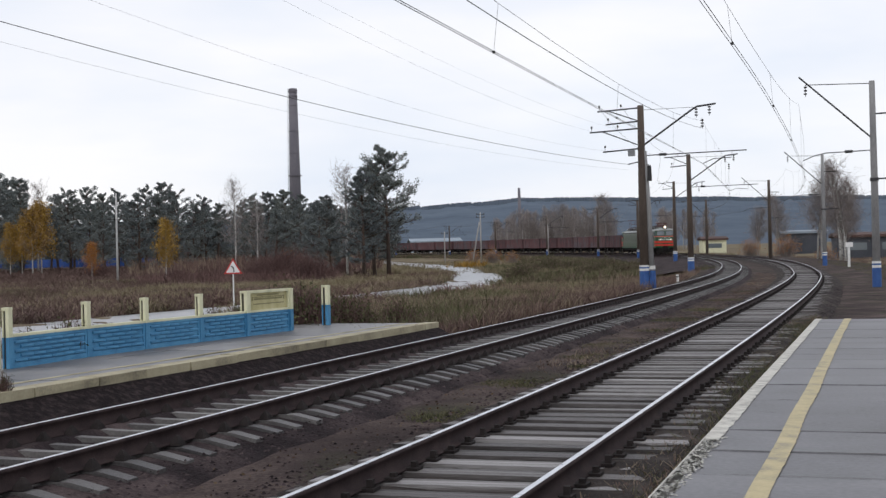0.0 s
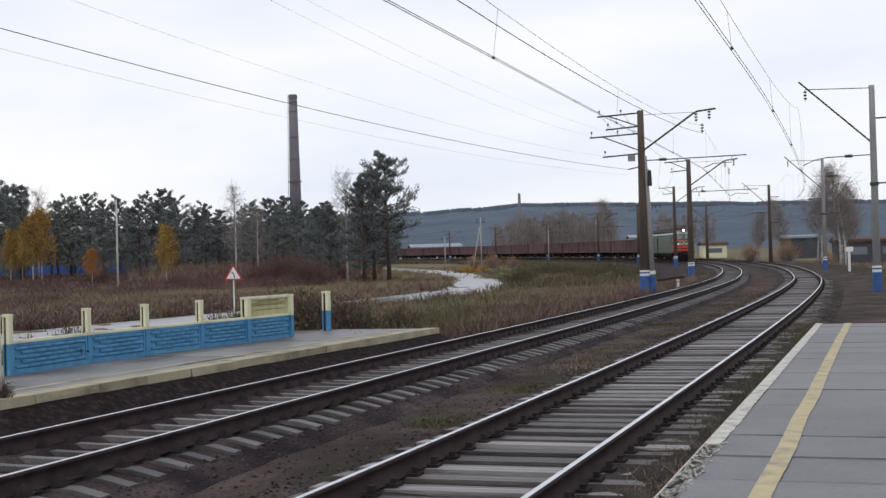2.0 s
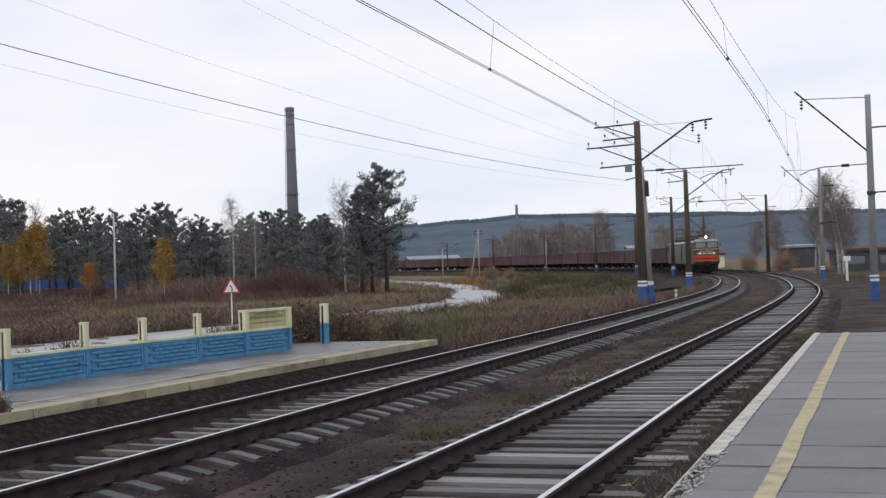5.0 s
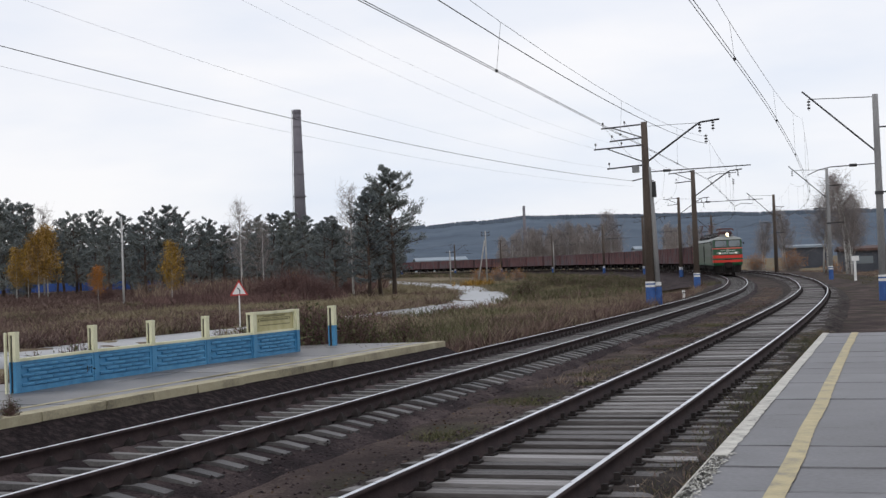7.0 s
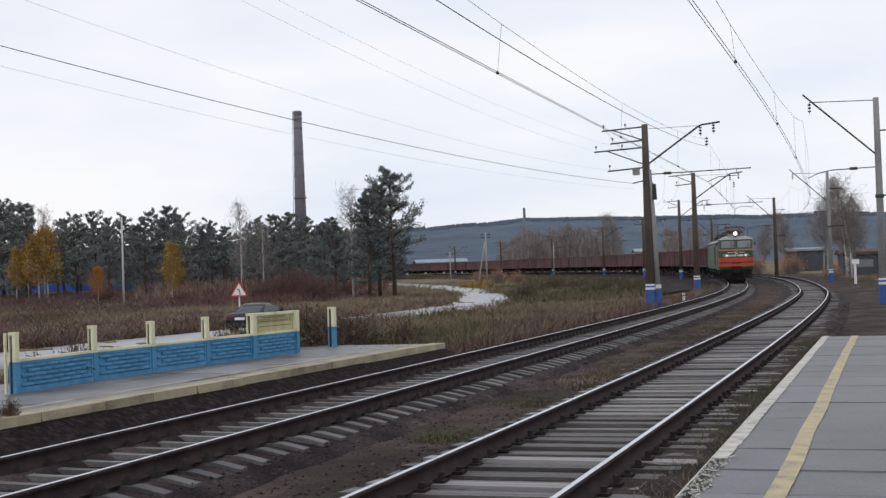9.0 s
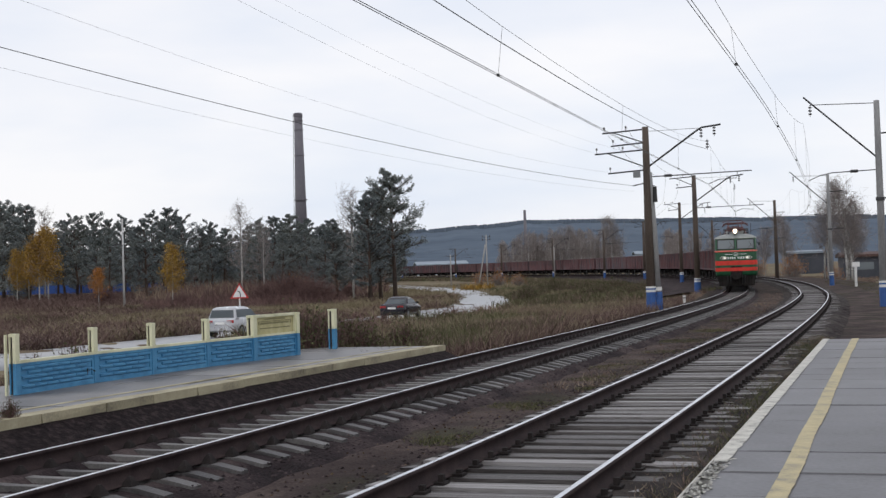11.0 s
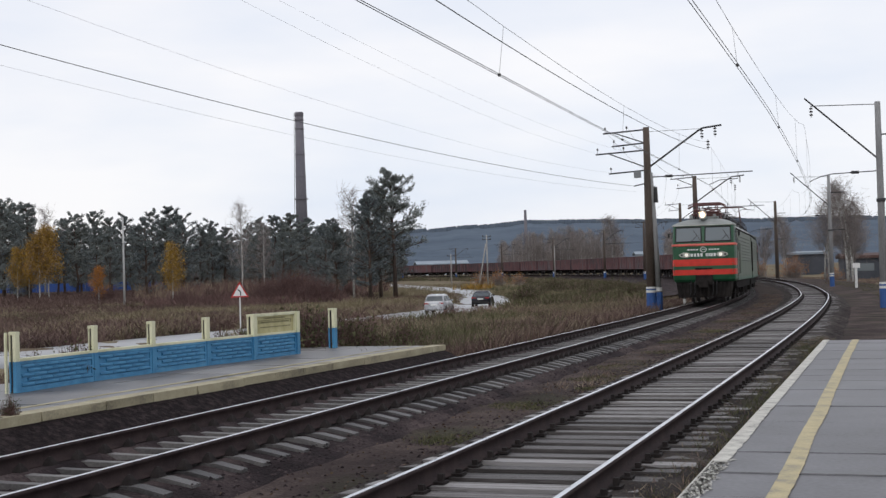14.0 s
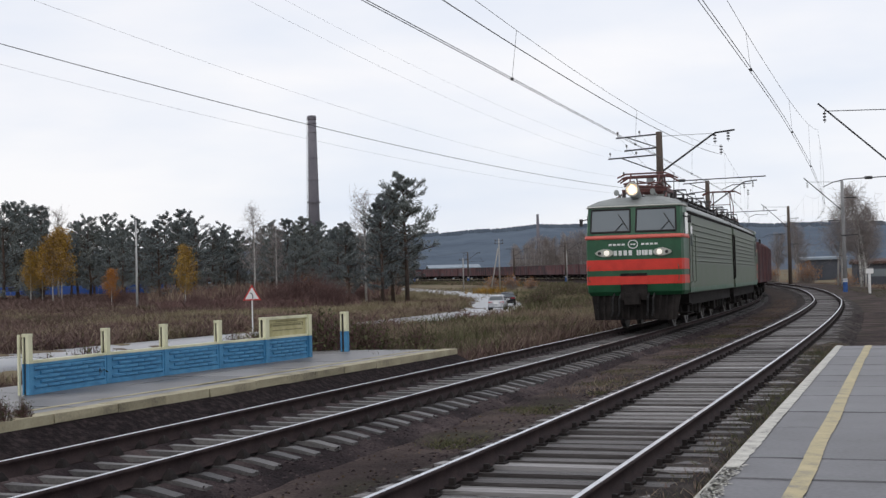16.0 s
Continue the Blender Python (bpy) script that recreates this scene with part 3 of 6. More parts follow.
def build_left_platform():
    plat = thing("platform_far", Matrix(), "low damp concrete platform with cream painted kerb", "platform", kind="structure")
    # bed under the slabs
    m0 = pose(-.03, 30.9, .05, 0, 0, -math.degrees(L_DIR))
    rng = random.Random(8)
    bm = bmesh.new()
    loft(bm, [[m0 @ Vector(c) for c in ((-4.1, y, -.7), (.75, y, -.7), (.55, y, -.38), (-.03, y, -.10), (-4.1, y, -.10))] for y in (-26, -.03)])
    part("platform_base", bm, M["earth"], plat)
    y = 0.0
    while y > -25:
        d = rng.choice((1.5, 2.0, 2.6))
        for x0, x1 in ((-2.1, -.33), (-4.2, -2.1)):
            bm = bmesh.new()
            box(bm, x0 + .008, x1 - .008, y - d + .008, y - .008, -.12, rng.uniform(-.005, .008), m0)
            part("slab", bm, M["slab_wet"], plat, bevel=.008)
        y -= d
    bm = bmesh.new()
    box(bm, -.83, -.73, -25, -.3, .0, .0125, m0)
    part("painted_line", bm, M["kerb"], plat, "faded cream line along the platform")
    y = 0.0
    while y > -25:
        d = rng.uniform(.85, 1.6)
        bm = bmesh.new()
        vs = box(bm, -.34, 0, y - d + .012, y - .004, -.115 + rng.uniform(-.012, .012), .022 + rng.uniform(-.006, .01), m0)
        for v in vs:
            v.co += Vector((rng.uniform(-.012, .012), rng.uniform(-.01, .01), 0))
        part("kerb_stone", bm, M["kerb"], plat, bevel=.015)
        y -= d


def fence_post(fence, m, height=.96, half=.49):
    post = new("fence_post")
    post.matrix_basis, post.parent = m, fence
    # H section: y along the fence; groove in both y faces
    def profile(z0, z1, bm):
        for x0, x1, y0, y1 in ((-.085, -.055, -.08, .08), (.005, .085, -.08, .08), (-.055, .005, -.03, .03)):
            box(bm, x0, x1, y0, y1, z0, z1)
    bm = bmesh.new()
    profile(0, half, bm)
    part("post_foot", bm, M["blue"], post, "blue painted lower part", bevel=.006)
    bm = bmesh.new()
    profile(half, height - .05, bm)
    box(bm, -.09, .09, -.085, .085, height - .05, height)
    part("post_top", bm, M["cream"], post, "cream painted upper part", bevel=.008)
    bm = bmesh.new()
    for a in (-1, 1):
        box(bm, -.054, .004, a * .031, a * .036, .0, height - .052)
    part("groove", bm, M["groove"], post, "dark strips lining the post's groove")
    return post


def build_fence():
    fence = thing("platform_fence", Matrix(), "blue and cream concrete platform fence with a station name board", "fence")
    for k, (x, y) in enumerate(POSTS):
        if k + 1 < len(POSTS):
            th = math.atan2(POSTS[k + 1][0] - x, POSTS[k + 1][1] - y)
        fence_post(fence, pose(x, y, .055, 0, 0, -math.degrees(th)) @ Matrix.Diagonal((.72, .66, 1, 1) if k < 4 else (1, .9, 1, 1)))
    x, y = POSTS[0]
    bm = bmesh.new()
    box(bm, -.115, -.085, -.10, -.055, -.10, .95, pose(x, y, .055, 0, 0, -20))
    part("post_edge", bm, M["cream"], fence, "cream painted edge of the end post")
    for k in range(5):
        a, b = Vector((*POSTS[k], .055)), Vector((*POSTS[k + 1], .055))
        d = b - a
        n, th = d.length - .10, math.atan2(d.x, d.y)
        m = Matrix.Translation(a) @ pose(0, 0, 0, 0, 0, -math.degrees(th)) @ pose(0, .05, 0)
        panel = new("fence_panel")
        panel.matrix_basis, panel.parent = m, fence
        bm = bmesh.new()
        box(bm, -.025, .025, 0, n, -.02, .49)
        for y0, y1, z0, z1 in ((0, n, -.02, .075), (0, n, .445, .49), (0, .06, .075, .445), (n - .06, n, .075, .445)):
            box(bm, .025, .045, y0, y1, z0, z1)
        part("panel_body", bm, M["blue"], panel)
        bm = bmesh.new()
        box(bm, -.05, .05, -.01, n + .01, .49, .535)
        part("coping", bm, M["cream"], panel, "cream painted coping", bevel=.008)
        cols = max(4, round((n - .14) / .36))
        w = (n - .14) / cols
        me = bpy.data.meshes.new("fence_block")
        bm = bmesh.new()
        loft(bm, [[(x, a, b) for a, b in ((.002 + f, .008 + e), (w - .002 - f, .008 + e), (w - .002 - f, .064 - e), (.002 + f, .064 - e))] for x, e, f in ((.024, 0, 0), (.040, .002, .001), (.056, .013, .005))])
        bmesh.ops.recalc_face_normals(bm, faces=bm.faces)
        bm.to_mesh(me)
        bm.free()
        me.materials.append(M["blue"])
        for r in range(5):
            shift = (w / 2 if r % 2 else 0)
            for c in range(cols - (1 if r % 2 else 0)):
                ob = new("block", me)
                ob.matrix_basis = Matrix.Translation((0, .07 + c * w + shift, .080 + r * .0725))
                ob.parent = panel
        if k == 4:
            bm = bmesh.new()
            box(bm, -.02, .012, .02, n - .02, .535, .93)
            part("name_board", bm, M["ochre_board"], panel, "ochre name board with unreadable faded lettering")
            bm = bmesh.new()
            for y0, y1, z0, z1 in ((.2, n - .18, .80, .815), (.2, .225, .735, .80), (n - .205, n - .18, .735, .80)):
                box(bm, .010, .022, y0, y1, z0, z1)
            part("raised_border", bm, M["old_letter"], panel)
            bm = bmesh.new()
            for y0, y1, z0, z1 in ((0, n, .90, .96), (0, .06, .535, .90), (n - .06, n, .535, .90)):
                box(bm, -.04, .05, y0, y1, z0, z1)
            part("board_frame", bm, M["cream"], panel, bevel=.01)
            bm = bmesh.new()
            box(bm, .012, .017, .42, n - .42, .835, .865)
            box(bm, .012, .017, .28, n - .26, .745, .785)
            box(bm, .012, .017, .26, n - .2, .650, .672)
            part("lettering", bm, M["old_letter"], panel, "worn olive lettering")


# ---- overhead line ----
def mast(m, brown, h, foot=True, label=""):
    """A mast: x to the right of the line, z up."""
    ob = thing("overhead_line_mast", m, label or ("brown concrete mast with blue foot carrying the overhead line" if brown else "grey concrete mast with blue foot carrying the overhead line"),
               "railway mast", "overhead line masts")
    bm = bmesh.new()
    tube(bm, [(0, 0, -1.0), (0, 0, h * .5), (0, 0, h)], [.20, .165, .135] if not brown else [.26, .225, .17], 12)
    part("shaft", bm, M["mast_brown" if brown else "mast_grey"], ob, smooth=True)
    if foot:
        for z0, z1, name, key in ((-.9, .55, "blue_foot", "mast_blue"), (.55, .68, "white_band", "white"), (.68, .76, "blue_band", "mast_blue"), (.76, .86, "white_band", "white")):
            bm = bmesh.new()
            r = .275 if brown else .215
            tube(bm, [(0, 0, z0), (0, 0, z1)], r, 12)
            part(name, bm, M[key], ob, smooth=False)
    return ob


def insulator_string(bm, top, n=3, r=.085, drop=.16):
    x, y, z = top
    tube(bm, [(x, y, z), (x, y, z - drop * n - .1)], .015, 5)
    for i in range(n):
        disc(bm, (x, y, z - .12 - drop * i), (0, 0, 1), r, .07, 10)


def arm(bm, a, b, r=.04):
    tube(bm, [a, b], r, 6)


def rigid_arm(ob, reach, z, wire_z, dirn=1):
    """The steady arm: a tube from the mast with an insulator, and a light arm that holds the contact wire."""
    bm = bmesh.new()
    far = reach + 2.3
    arm(bm, (0, 0, z), (dirn * far, 0, z + .06), .032)
    disc(bm, (dirn * 1.15, 0, z + .02), (1, 0, 0), .075, .40, 8)
    tube(bm, [(dirn * (far - .75), 0, z + .05), (dirn * (far - .8), 0, z - .30), (dirn * (reach + .55), 0, wire_z + .25), (dirn * reach, 0, wire_z + .02)], .022, 5)
    part("steady_arm", bm, M["steel"], ob, "dark tubular steady arm with insulator")


def left_mast(s, h, arms=True, double=False, big=True, label=""):
    m = at_line(s, -3.3)
    ob = mast(m, True, h, True, label)
    if double:
        bm = bmesh.new()
        tube(bm, [(.42, .10, -1.0), (.30, .05, h * .42), (.17, .0, h * .74)], [.17, .14, .11], 10)
        part("strut", bm, M["mast_grey"], ob, "grey concrete strut leaning on the mast", smooth=True)
        bm = bmesh.new()
        tube(bm, [(.42, .10, -1.0), (.41, .10, .55)], .19, 10)
        part("strut_foot", bm, M["mast_blue"], ob)
        bm = bmesh.new()
        tube(bm, [(.40, .095, .62), (.40, .095, .82)], .185, 10)
        part("strut_band", bm, M["white"], ob)
    bm = bmesh.new()
    tube(bm, [(.1, 0, h - 2.2), (2.85, 0, h - .32), (3.05, 0, h - .22), (4.05, 0, h - .12)], .055, 6)
    arm(bm, (0, 0, h - .25), (2.85, 0, h - .25), .012)
    part("bracket", bm, M["steel"], ob, "bent steel bracket over the track")
    for top in ((3.0, 0, h - .25), (3.7, 0, h - .16), (3.3, .1, h - .85)):
        bm = bmesh.new()
        insulator_string(bm, top, 3)
        part("insulator", bm, M["insulator"], ob)
    rigid_arm(ob, 3.3, h - 2.75, 6.27)
    if arms:
        levels = ((h - .12, 2.35, True), (h - .85, 1.9, False), (h - 1.25, 2.8, True), (h - 2.35, 2.1, False)) if double else ((h - .1, 2.0, True), (h - .9, 1.5, False))
        for z, w, strut in levels:
            bm = bmesh.new()
            arm(bm, (0, 0, z), (-w, -.1, z - .12), .045)
            if strut:
                arm(bm, (-.05, 0, z - .75 - (.2 if w > 2.5 else 0)), (-w * .75, -.08, z - .1), .035)
            part("crossarm", bm, M["steel"], ob, "dark steel crossarm")
            for x in ((-w + .1, -w * .45) if strut else (-w + .12,)):
                bm = bmesh.new()
                tube(bm, [(x, -.08, z - .12), (x, -.08, z + .12)], .012, 5)
                disc(bm, (x, -.08, z + .16), (0, 0, 1), .05, .12, 8)
                part("pin_insulator", bm, M["insulator"], ob)
    if double:
        bm = bmesh.new()
        box(bm, -.72, -.36, -.2, .12, h - 2.75, h - 2.4)
        part("junction_box", bm, M["grey_steel"], ob, "grey junction box", bevel=.02)
        bm = bmesh.new()
        arm(bm, (0, 0, h - 3.05), (-.75, -.05, h - 3.2), .035)
        arm(bm, (0, 0, h - 5.2), (-.45, -.05, h - 5.2), .03)
        part("small_arm", bm, M["steel"], ob)
        bm = bmesh.new()
        tube(bm, [(.42, -.1, h - 3.3), (.42, -.1, h - 4.15)], [.10, .13], 10)
        arm(bm, (.1, 0, h - 3.25), (.42, -.1, h - 3.25), .02)
        part("signal_bell", bm, M["black"], ob, "black hanging cylinder")
    return ob


def right_mast(s, h, foot=True, dark=False):
    ob = mast(at_line(s, gap(s) + (3.45 if s < 80 else 3.3)), dark, h, foot)
    bm = bmesh.new()
    arm(bm, (-.05, 0, h - 2.78), (-3.4, 0, h + .38), .045)
    arm(bm, (0, 0, h - .12), (-3.1, 0, h - .02), .022)
    part("bracket", bm, M["steel"], ob, "slanting steel bracket with tie rod")
    bm = bmesh.new()
    insulator_string(bm, (-3.1, 0, h - .02), 3, .08)
    part("insulator", bm, M["insulator"], ob)
    bm = bmesh.new()
    arm(bm, (0, 0, 6.25), (-2.2, 0, 6.2), .028)
    disc(bm, (-1.15, 0, 6.225), (1, 0, 0), .075, .36, 8)
    tube(bm, [(-2.2, 0, 6.2), (-2.75, 0, 6.1), (-3.3, 0, 5.86)], .022, 5)
    part("steady_arm", bm, M["steel"], ob, "dark tubular steady arm with insulator")
    bm = bmesh.new()
    box(bm, -.2, .2, -.2, .2, 4.75, 4.9)
    part("collar", bm, M["steel"], ob, "dark steel collar")
    for z in (h - 1.6, 4.85):
        bm = bmesh.new()
        arm(bm, (.05, 0, z), (1.3, 0, z + .03), .04)
        part("crossarm", bm, M["steel"], ob)
    return ob


LEFT_MASTS = [(0.0, 9.6), (79.0, 9.6), (118.0, 9.5), (182.0, 10.1), (226.0, 9.2), (265.0, 9.0), (310.0, 8.6), (353.0, 8.3), (390.0, 8.1), (432.0, 8.0)]
RIGHT_MASTS = [(8.0, 9.6), (74.0, 9.6), (132.0, 9.9), (179.0, 9.8), (228.0, 9.0)]


def cable(name, points, r, label, parent=None):
    bm = bmesh.new()
    tube(bm, points, r, 5)
    ob = part(name, bm, M["wire"], parent)
    if not parent:
        tagged(ob, label, "cable")
    return ob


def span(a, b, sag, n=14):
    a, b = Vector(a), Vector(b)
    return [a.lerp(b, i / n) - Vector((0, 0, 4 * sag * (i / n) * (1 - i / n))) for i in range(n + 1)]


def bowed(a, b, off, za, zb, sag, n):
    """A wire that keeps over the curved track between two masts."""
    out = []
    for i in range(n + 1):
        q = i / n
        out.append(line(a + (b - a) * q, off(a + (b - a) * q), za + (zb - za) * q - 4 * sag * q * (1 - q))[0])
    return out


# near ends of the thin wires that leave the view over the field
FEEDS = [(-6.14, 30.0, 9.19), (-9.45, 26.0, 8.01), (-5.56, 32.0, 9.65)]


def build_overhead():
    for k, (s, h) in enumerate(LEFT_MASTS):
        if k == 0:
            continue
        left_mast(s, h, True, k == 1)
    for k, (s, h) in enumerate(RIGHT_MASTS):
        if k:
            right_mast(s, h, k < 3, k > 2)
    # catenary: contact wire and messenger with droppers, span by span
    far, near = (LEFT_MASTS, lambda s: .24 * min(1.0, max(0.0, (78 - s) / 50)), 6.27, 6.27, .37, 8.6, 1.70), (RIGHT_MASTS, lambda s: gap(s) + .22 * min(1.0, max(0.0, (74 - s) / 30)), 5.84, 6.27, .0, 8.7, 2.05)
    for masts, off, high, low, sag, top, dip in (far, near):
        ss = [-60.0] + [s for s, _ in masts]
        for a, b in zip(ss, ss[1:]):
            k = min(1.0, (b - a) / 70)
            za = low if masts is RIGHT_MASTS and a < 20 else high
            zb = low if masts is RIGHT_MASTS and b < 20 else high
            wire = thing("catenary", Matrix(), "dark overhead contact wires hung from a messenger cable", "overhead wire", "overhead wires")
            contact, messenger = bowed(a, b, off, za, zb, sag * k, 16), bowed(a, b, (lambda s: gap(s) + .14 * min(1.0, max(0.0, (74 - s) / 30))) if masts is RIGHT_MASTS else (lambda s: 1.6 * off(s)), top, top, dip * k * k, 16)
            for e in (-.035, .035):
                cable("contact_wire", [p + Vector((e, 0, 0)) for p in contact], .0075, "", wire)
            cable("messenger_cable", messenger, .0055, "", wire)
            for i in range(1, 16, 3):
                bm = bmesh.new()
                tube(bm, [contact[i], messenger[i]], .004, 4)
                disc(bm, contact[i], (0, 0, 1), .035, .06, 6)
                part("dropper", bm, M["wire"], wire)
    heavy = [line(79 - 89 * i / 30, .40 * min(1, i / 17), 8.2 - 4 * 1.65 * (i / 30) * (1 - i / 30))[0] for i in range(31)]
    cable("feeder_cable", heavy, .0105, "thick dark feeder cable over the far track")
    # feeder and signal lines on the crossarms
    def feeder(x, dz, r, sag, label):
        for (a, ha), (b, hb) in zip(LEFT_MASTS[1:-1], LEFT_MASTS[2:]):
            cable("feeder_cable", span(line(a, -3.3 + x, ha + dz)[0], line(b, -3.3 + x, hb + dz)[0], sag, 10), r, label)
    a, ha = LEFT_MASTS[1]
    for x, dz, end, sag, r in ((-2.7, -1.3, FEEDS[0], .5, .0028), (-2.0, -2.4, FEEDS[1], .6, .0028), (-1.26, -1.25, FEEDS[2], .5, .0024)):
        cable("feeder_cable", span(line(a, -3.3 + x, ha + dz)[0], end, sag, 24), r, "thin feeder cable reaching from the mast over the field")
    feeder(-2.3, -.0, .008, .7, "dark feeder cable between the masts")
    feeder(-1.05, .05, .008, .8, "thin feeder cable between the masts")


# ---- the train ----
def build_section():
    """One section of the two-part electric locomotive; y is forward, the cab at +y; the front stands at y = 8.05."""
    ob = thing("locomotive", Matrix(), "green electric freight locomotive section with red bands and lit headlamp", "locomotive", "locomotive sections")
    F = 8.05
    # body side walls: lower green-grey skirt and ribbed upper wall
    bm = bmesh.new()
    loft(bm, [[(x, y, z) for x, z in ((-1.50, 1.12), (-1.56, 1.2), (-1.56, 3.55), (-1.46, 3.72), (1.46, 3.72), (1.56, 3.55), (1.56, 1.2), (1.50, 1.12))] for y in (-7.85, 6.6)])
    body = part("body", bm, M["greygreen"], ob, "dusty grey-green body", bevel=.03)
    for k, z in enumerate(np.arange(2.18, 3.5, .165)):
        for x in (-1, 1):
            bm = bmesh.new()
            loft(bm, [[(x * 1.555, y, z - .03), (x * 1.60, y, z - .012), (x * 1.60, y, z + .012), (x * 1.555, y, z + .03)] for y in (-7.7, 5.6)])
            part("rib", bm, M["greygreen"], body)
    for x in (-1, 1):
        bm = bmesh.new()
        box(bm, x * 1.568 - .012, x * 1.568 + .012, -7.84, 6.59, 1.30, 2.08)
        part("lower_wall", bm, M["sidegreen"], ob, "green lower side")
        bm = bmesh.new()
        box(bm, x * 1.53 - .05, x * 1.53 + .05, -7.84, 6.59, 3.60, 3.66)
        part("gutter", bm, M["under"], ob, "dark strip along the roof edge")
        bm = bmesh.new()
        box(bm, x * 1.575 - .012, x * 1.575 + .012, -7.85, 6.6, 1.14, 1.30)
        part("sill", bm, M["green"], ob, "dark green sill strip")
    # roof, with a raised middle
    bm = bmesh.new()
    loft(bm, [[(x, y, z) for x, z in ((-1.50, 3.70), (-1.46, 3.76), (-1.12, 3.95), (-.7, 4.06), (.7, 4.06), (1.12, 3.95), (1.46, 3.76), (1.50, 3.70))] for y in (-7.85, 6.5)])
    roof = part("roof", bm, M["roofgrey"], ob, "grey curved roof", bevel=.02)
    # cab: stacked rings from the skirt to the roof, the windscreen leaning back
    def ring(z, front, half, r=.22):
        b = 6.6
        return [(-half, b, z), (-half, front - r * 1.2, z), (-half + .06, front - .10, z), (-half + r + .1, front, z), (half - r - .1, front, z), (half - .06, front - .10, z), (half, front - r * 1.2, z), (half, b, z)]
    def shell(levels):
        bm = bmesh.new()
        loft(bm, [ring(*v) for v in levels])
        return bm
    part("cab_front", shell([(1.10, F - .16, 1.50), (1.22, F - .05, 1.55), (1.45, F, 1.56)]), M["green"], ob, "dark green lower front")
    part("red_band", shell([(1.45, F + .006, 1.568), (1.72, F + .012, 1.568)]), M["red"], ob, "bright red band")
    part("cab_front", shell([(1.72, F + .004, 1.56), (1.90, F + .008, 1.56)]), M["green"], ob)
    part("red_band", shell([(1.90, F + .016, 1.570), (2.24, F + .018, 1.570)]), M["red"], ob, "bright red band")
    part("cab_front", shell([(2.24, F + .008, 1.56), (2.90, F, 1.56)]), M["green"], ob, "dark green front with white lettering")
    part("window_sill", shell([(2.90, F + .03, 1.585), (2.945, F + .05, 1.60), (3.01, F + .03, 1.585)]), M["pinkred"], ob, "faded red ledge under the windows")
    part("windscreen_surround", shell([(3.01, F - .03, 1.55), (3.80, F - .24, 1.52)]), M["green"], ob, "green windscreen surround")
    bm = bmesh.new()
    loft(bm, [ring(3.80, F - .20, 1.55), ring(3.86, F - .26, 1.53), ring(3.98, F - .50, 1.25, .3), ring(4.08, F - .90, .85, .3)])
    part("cab_roof", bm, M["roofgrey"], ob, "pale grey cab roof", smooth=False)
    part("drip_rail", shell([(3.775, F - .205, 1.555), (3.80, F - .185, 1.570), (3.822, F - .205, 1.555)]), M["chrome"], ob, "pale drip rail above the windscreens")
    for x0, x1 in ((-1.36, -.09), (.09, 1.36)):
        def slope(z, e=0.0):
            return F - .03 - (z - 3.01) / .79 * .21 + e
        bm = bmesh.new()
        z0, z1 = 3.10, 3.72
        vs = [bm.verts.new(c) for c in ((x0, slope(z0, .012), z0), (x1, slope(z0, .012), z0), (x1 - .02, slope(z1, .012), z1), (x0 + .02, slope(z1, .012), z1))]
        bm.faces.new(vs)
        bm2 = bmesh.ops.extrude_face_region(bm, geom=bm.faces[:])
        for v in [g for g in bm2["geom"] if isinstance(g, bmesh.types.BMVert)]:
            v.co.y -= .008
        pane = part("windscreen", bm, M["glass"], ob, "dark glass windscreen")
        bm = bmesh.new()
        for a, b in (((x0, z0), (x1, z0)), ((x1, z0), (x1 - .02, z1)), ((x1 - .02, z1), (x0 + .02, z1)), ((x0 + .02, z1), (x0, z0))):
            tube(bm, [(a[0], slope(a[1], .016), a[1]), (b[0], slope(b[1], .016), b[1])], .028, 5)
        part("rubber_seal", bm, M["rubber"], pane)
        bm = bmesh.new()
        c = (x0 + x1) / 2
        tube(bm, [(c - .1, slope(3.08, .04), 3.07), (c - .42, slope(3.36, .04), 3.36)], .012, 4)
        tube(bm, [(c - .58, slope(3.16, .04), 3.16), (c - .26, slope(3.58, .04), 3.58)], .014, 4)
        part("wiper", bm, M["black"], pane)
    # roof headlamp
    bm = bmesh.new()
    tube(bm, [(0, F - 1.1, 4.10), (0, F - .30, 4.24), (0, F - .16, 4.25)], [.14, .20, .21], 18)
    lamp = part("headlamp", bm, M["roofgrey"], ob, "round headlamp housing above the cab", smooth=False)
    bm = bmesh.new()
    disc(bm, (0, F - .145, 4.25), (0, 1, 0), .17, .02, 18)
    part("lamp_glass", bm, M["lamp"], lamp, "glowing warm lamp")
    bm = bmesh.new()
    disc(bm, (0, F - .132, 4.25), (0, 1, 0), .085, .01, 16)
    part("lamp_bulb", bm, M["lamp_core"], lamp, "bright lamp core")
    bm = bmesh.new()
    for k in range(20):
        a, b = 2 * math.pi * k / 20, 2 * math.pi * (k + 1) / 20
        tube(bm, [(.19 * math.cos(a), F - .14, 4.25 + .17 * math.sin(a)), (.19 * math.cos(b), F - .14, 4.25 + .17 * math.sin(b))], .03, 5)
    part("lamp_rim", bm, M["chrome"], lamp)
    # buffer lamps: pointed oval plates with a lit and a dark lens
    for x in (-1, 1):
        bm = bmesh.new()
        pts = [(x * (.90 + .27 * math.cos(a) + (.05 if math.cos(a) > 0 else .0)), (.135 - .05 * max(0, math.cos(a))) * math.sin(a)) for a in [2 * math.pi * k / 16 for k in range(16)]]
        loft(bm, [[(px, F + .02, 2.46 + pz) for px, pz in pts], [(px, F + .06, 2.46 + pz * .9) for px, pz in pts]])
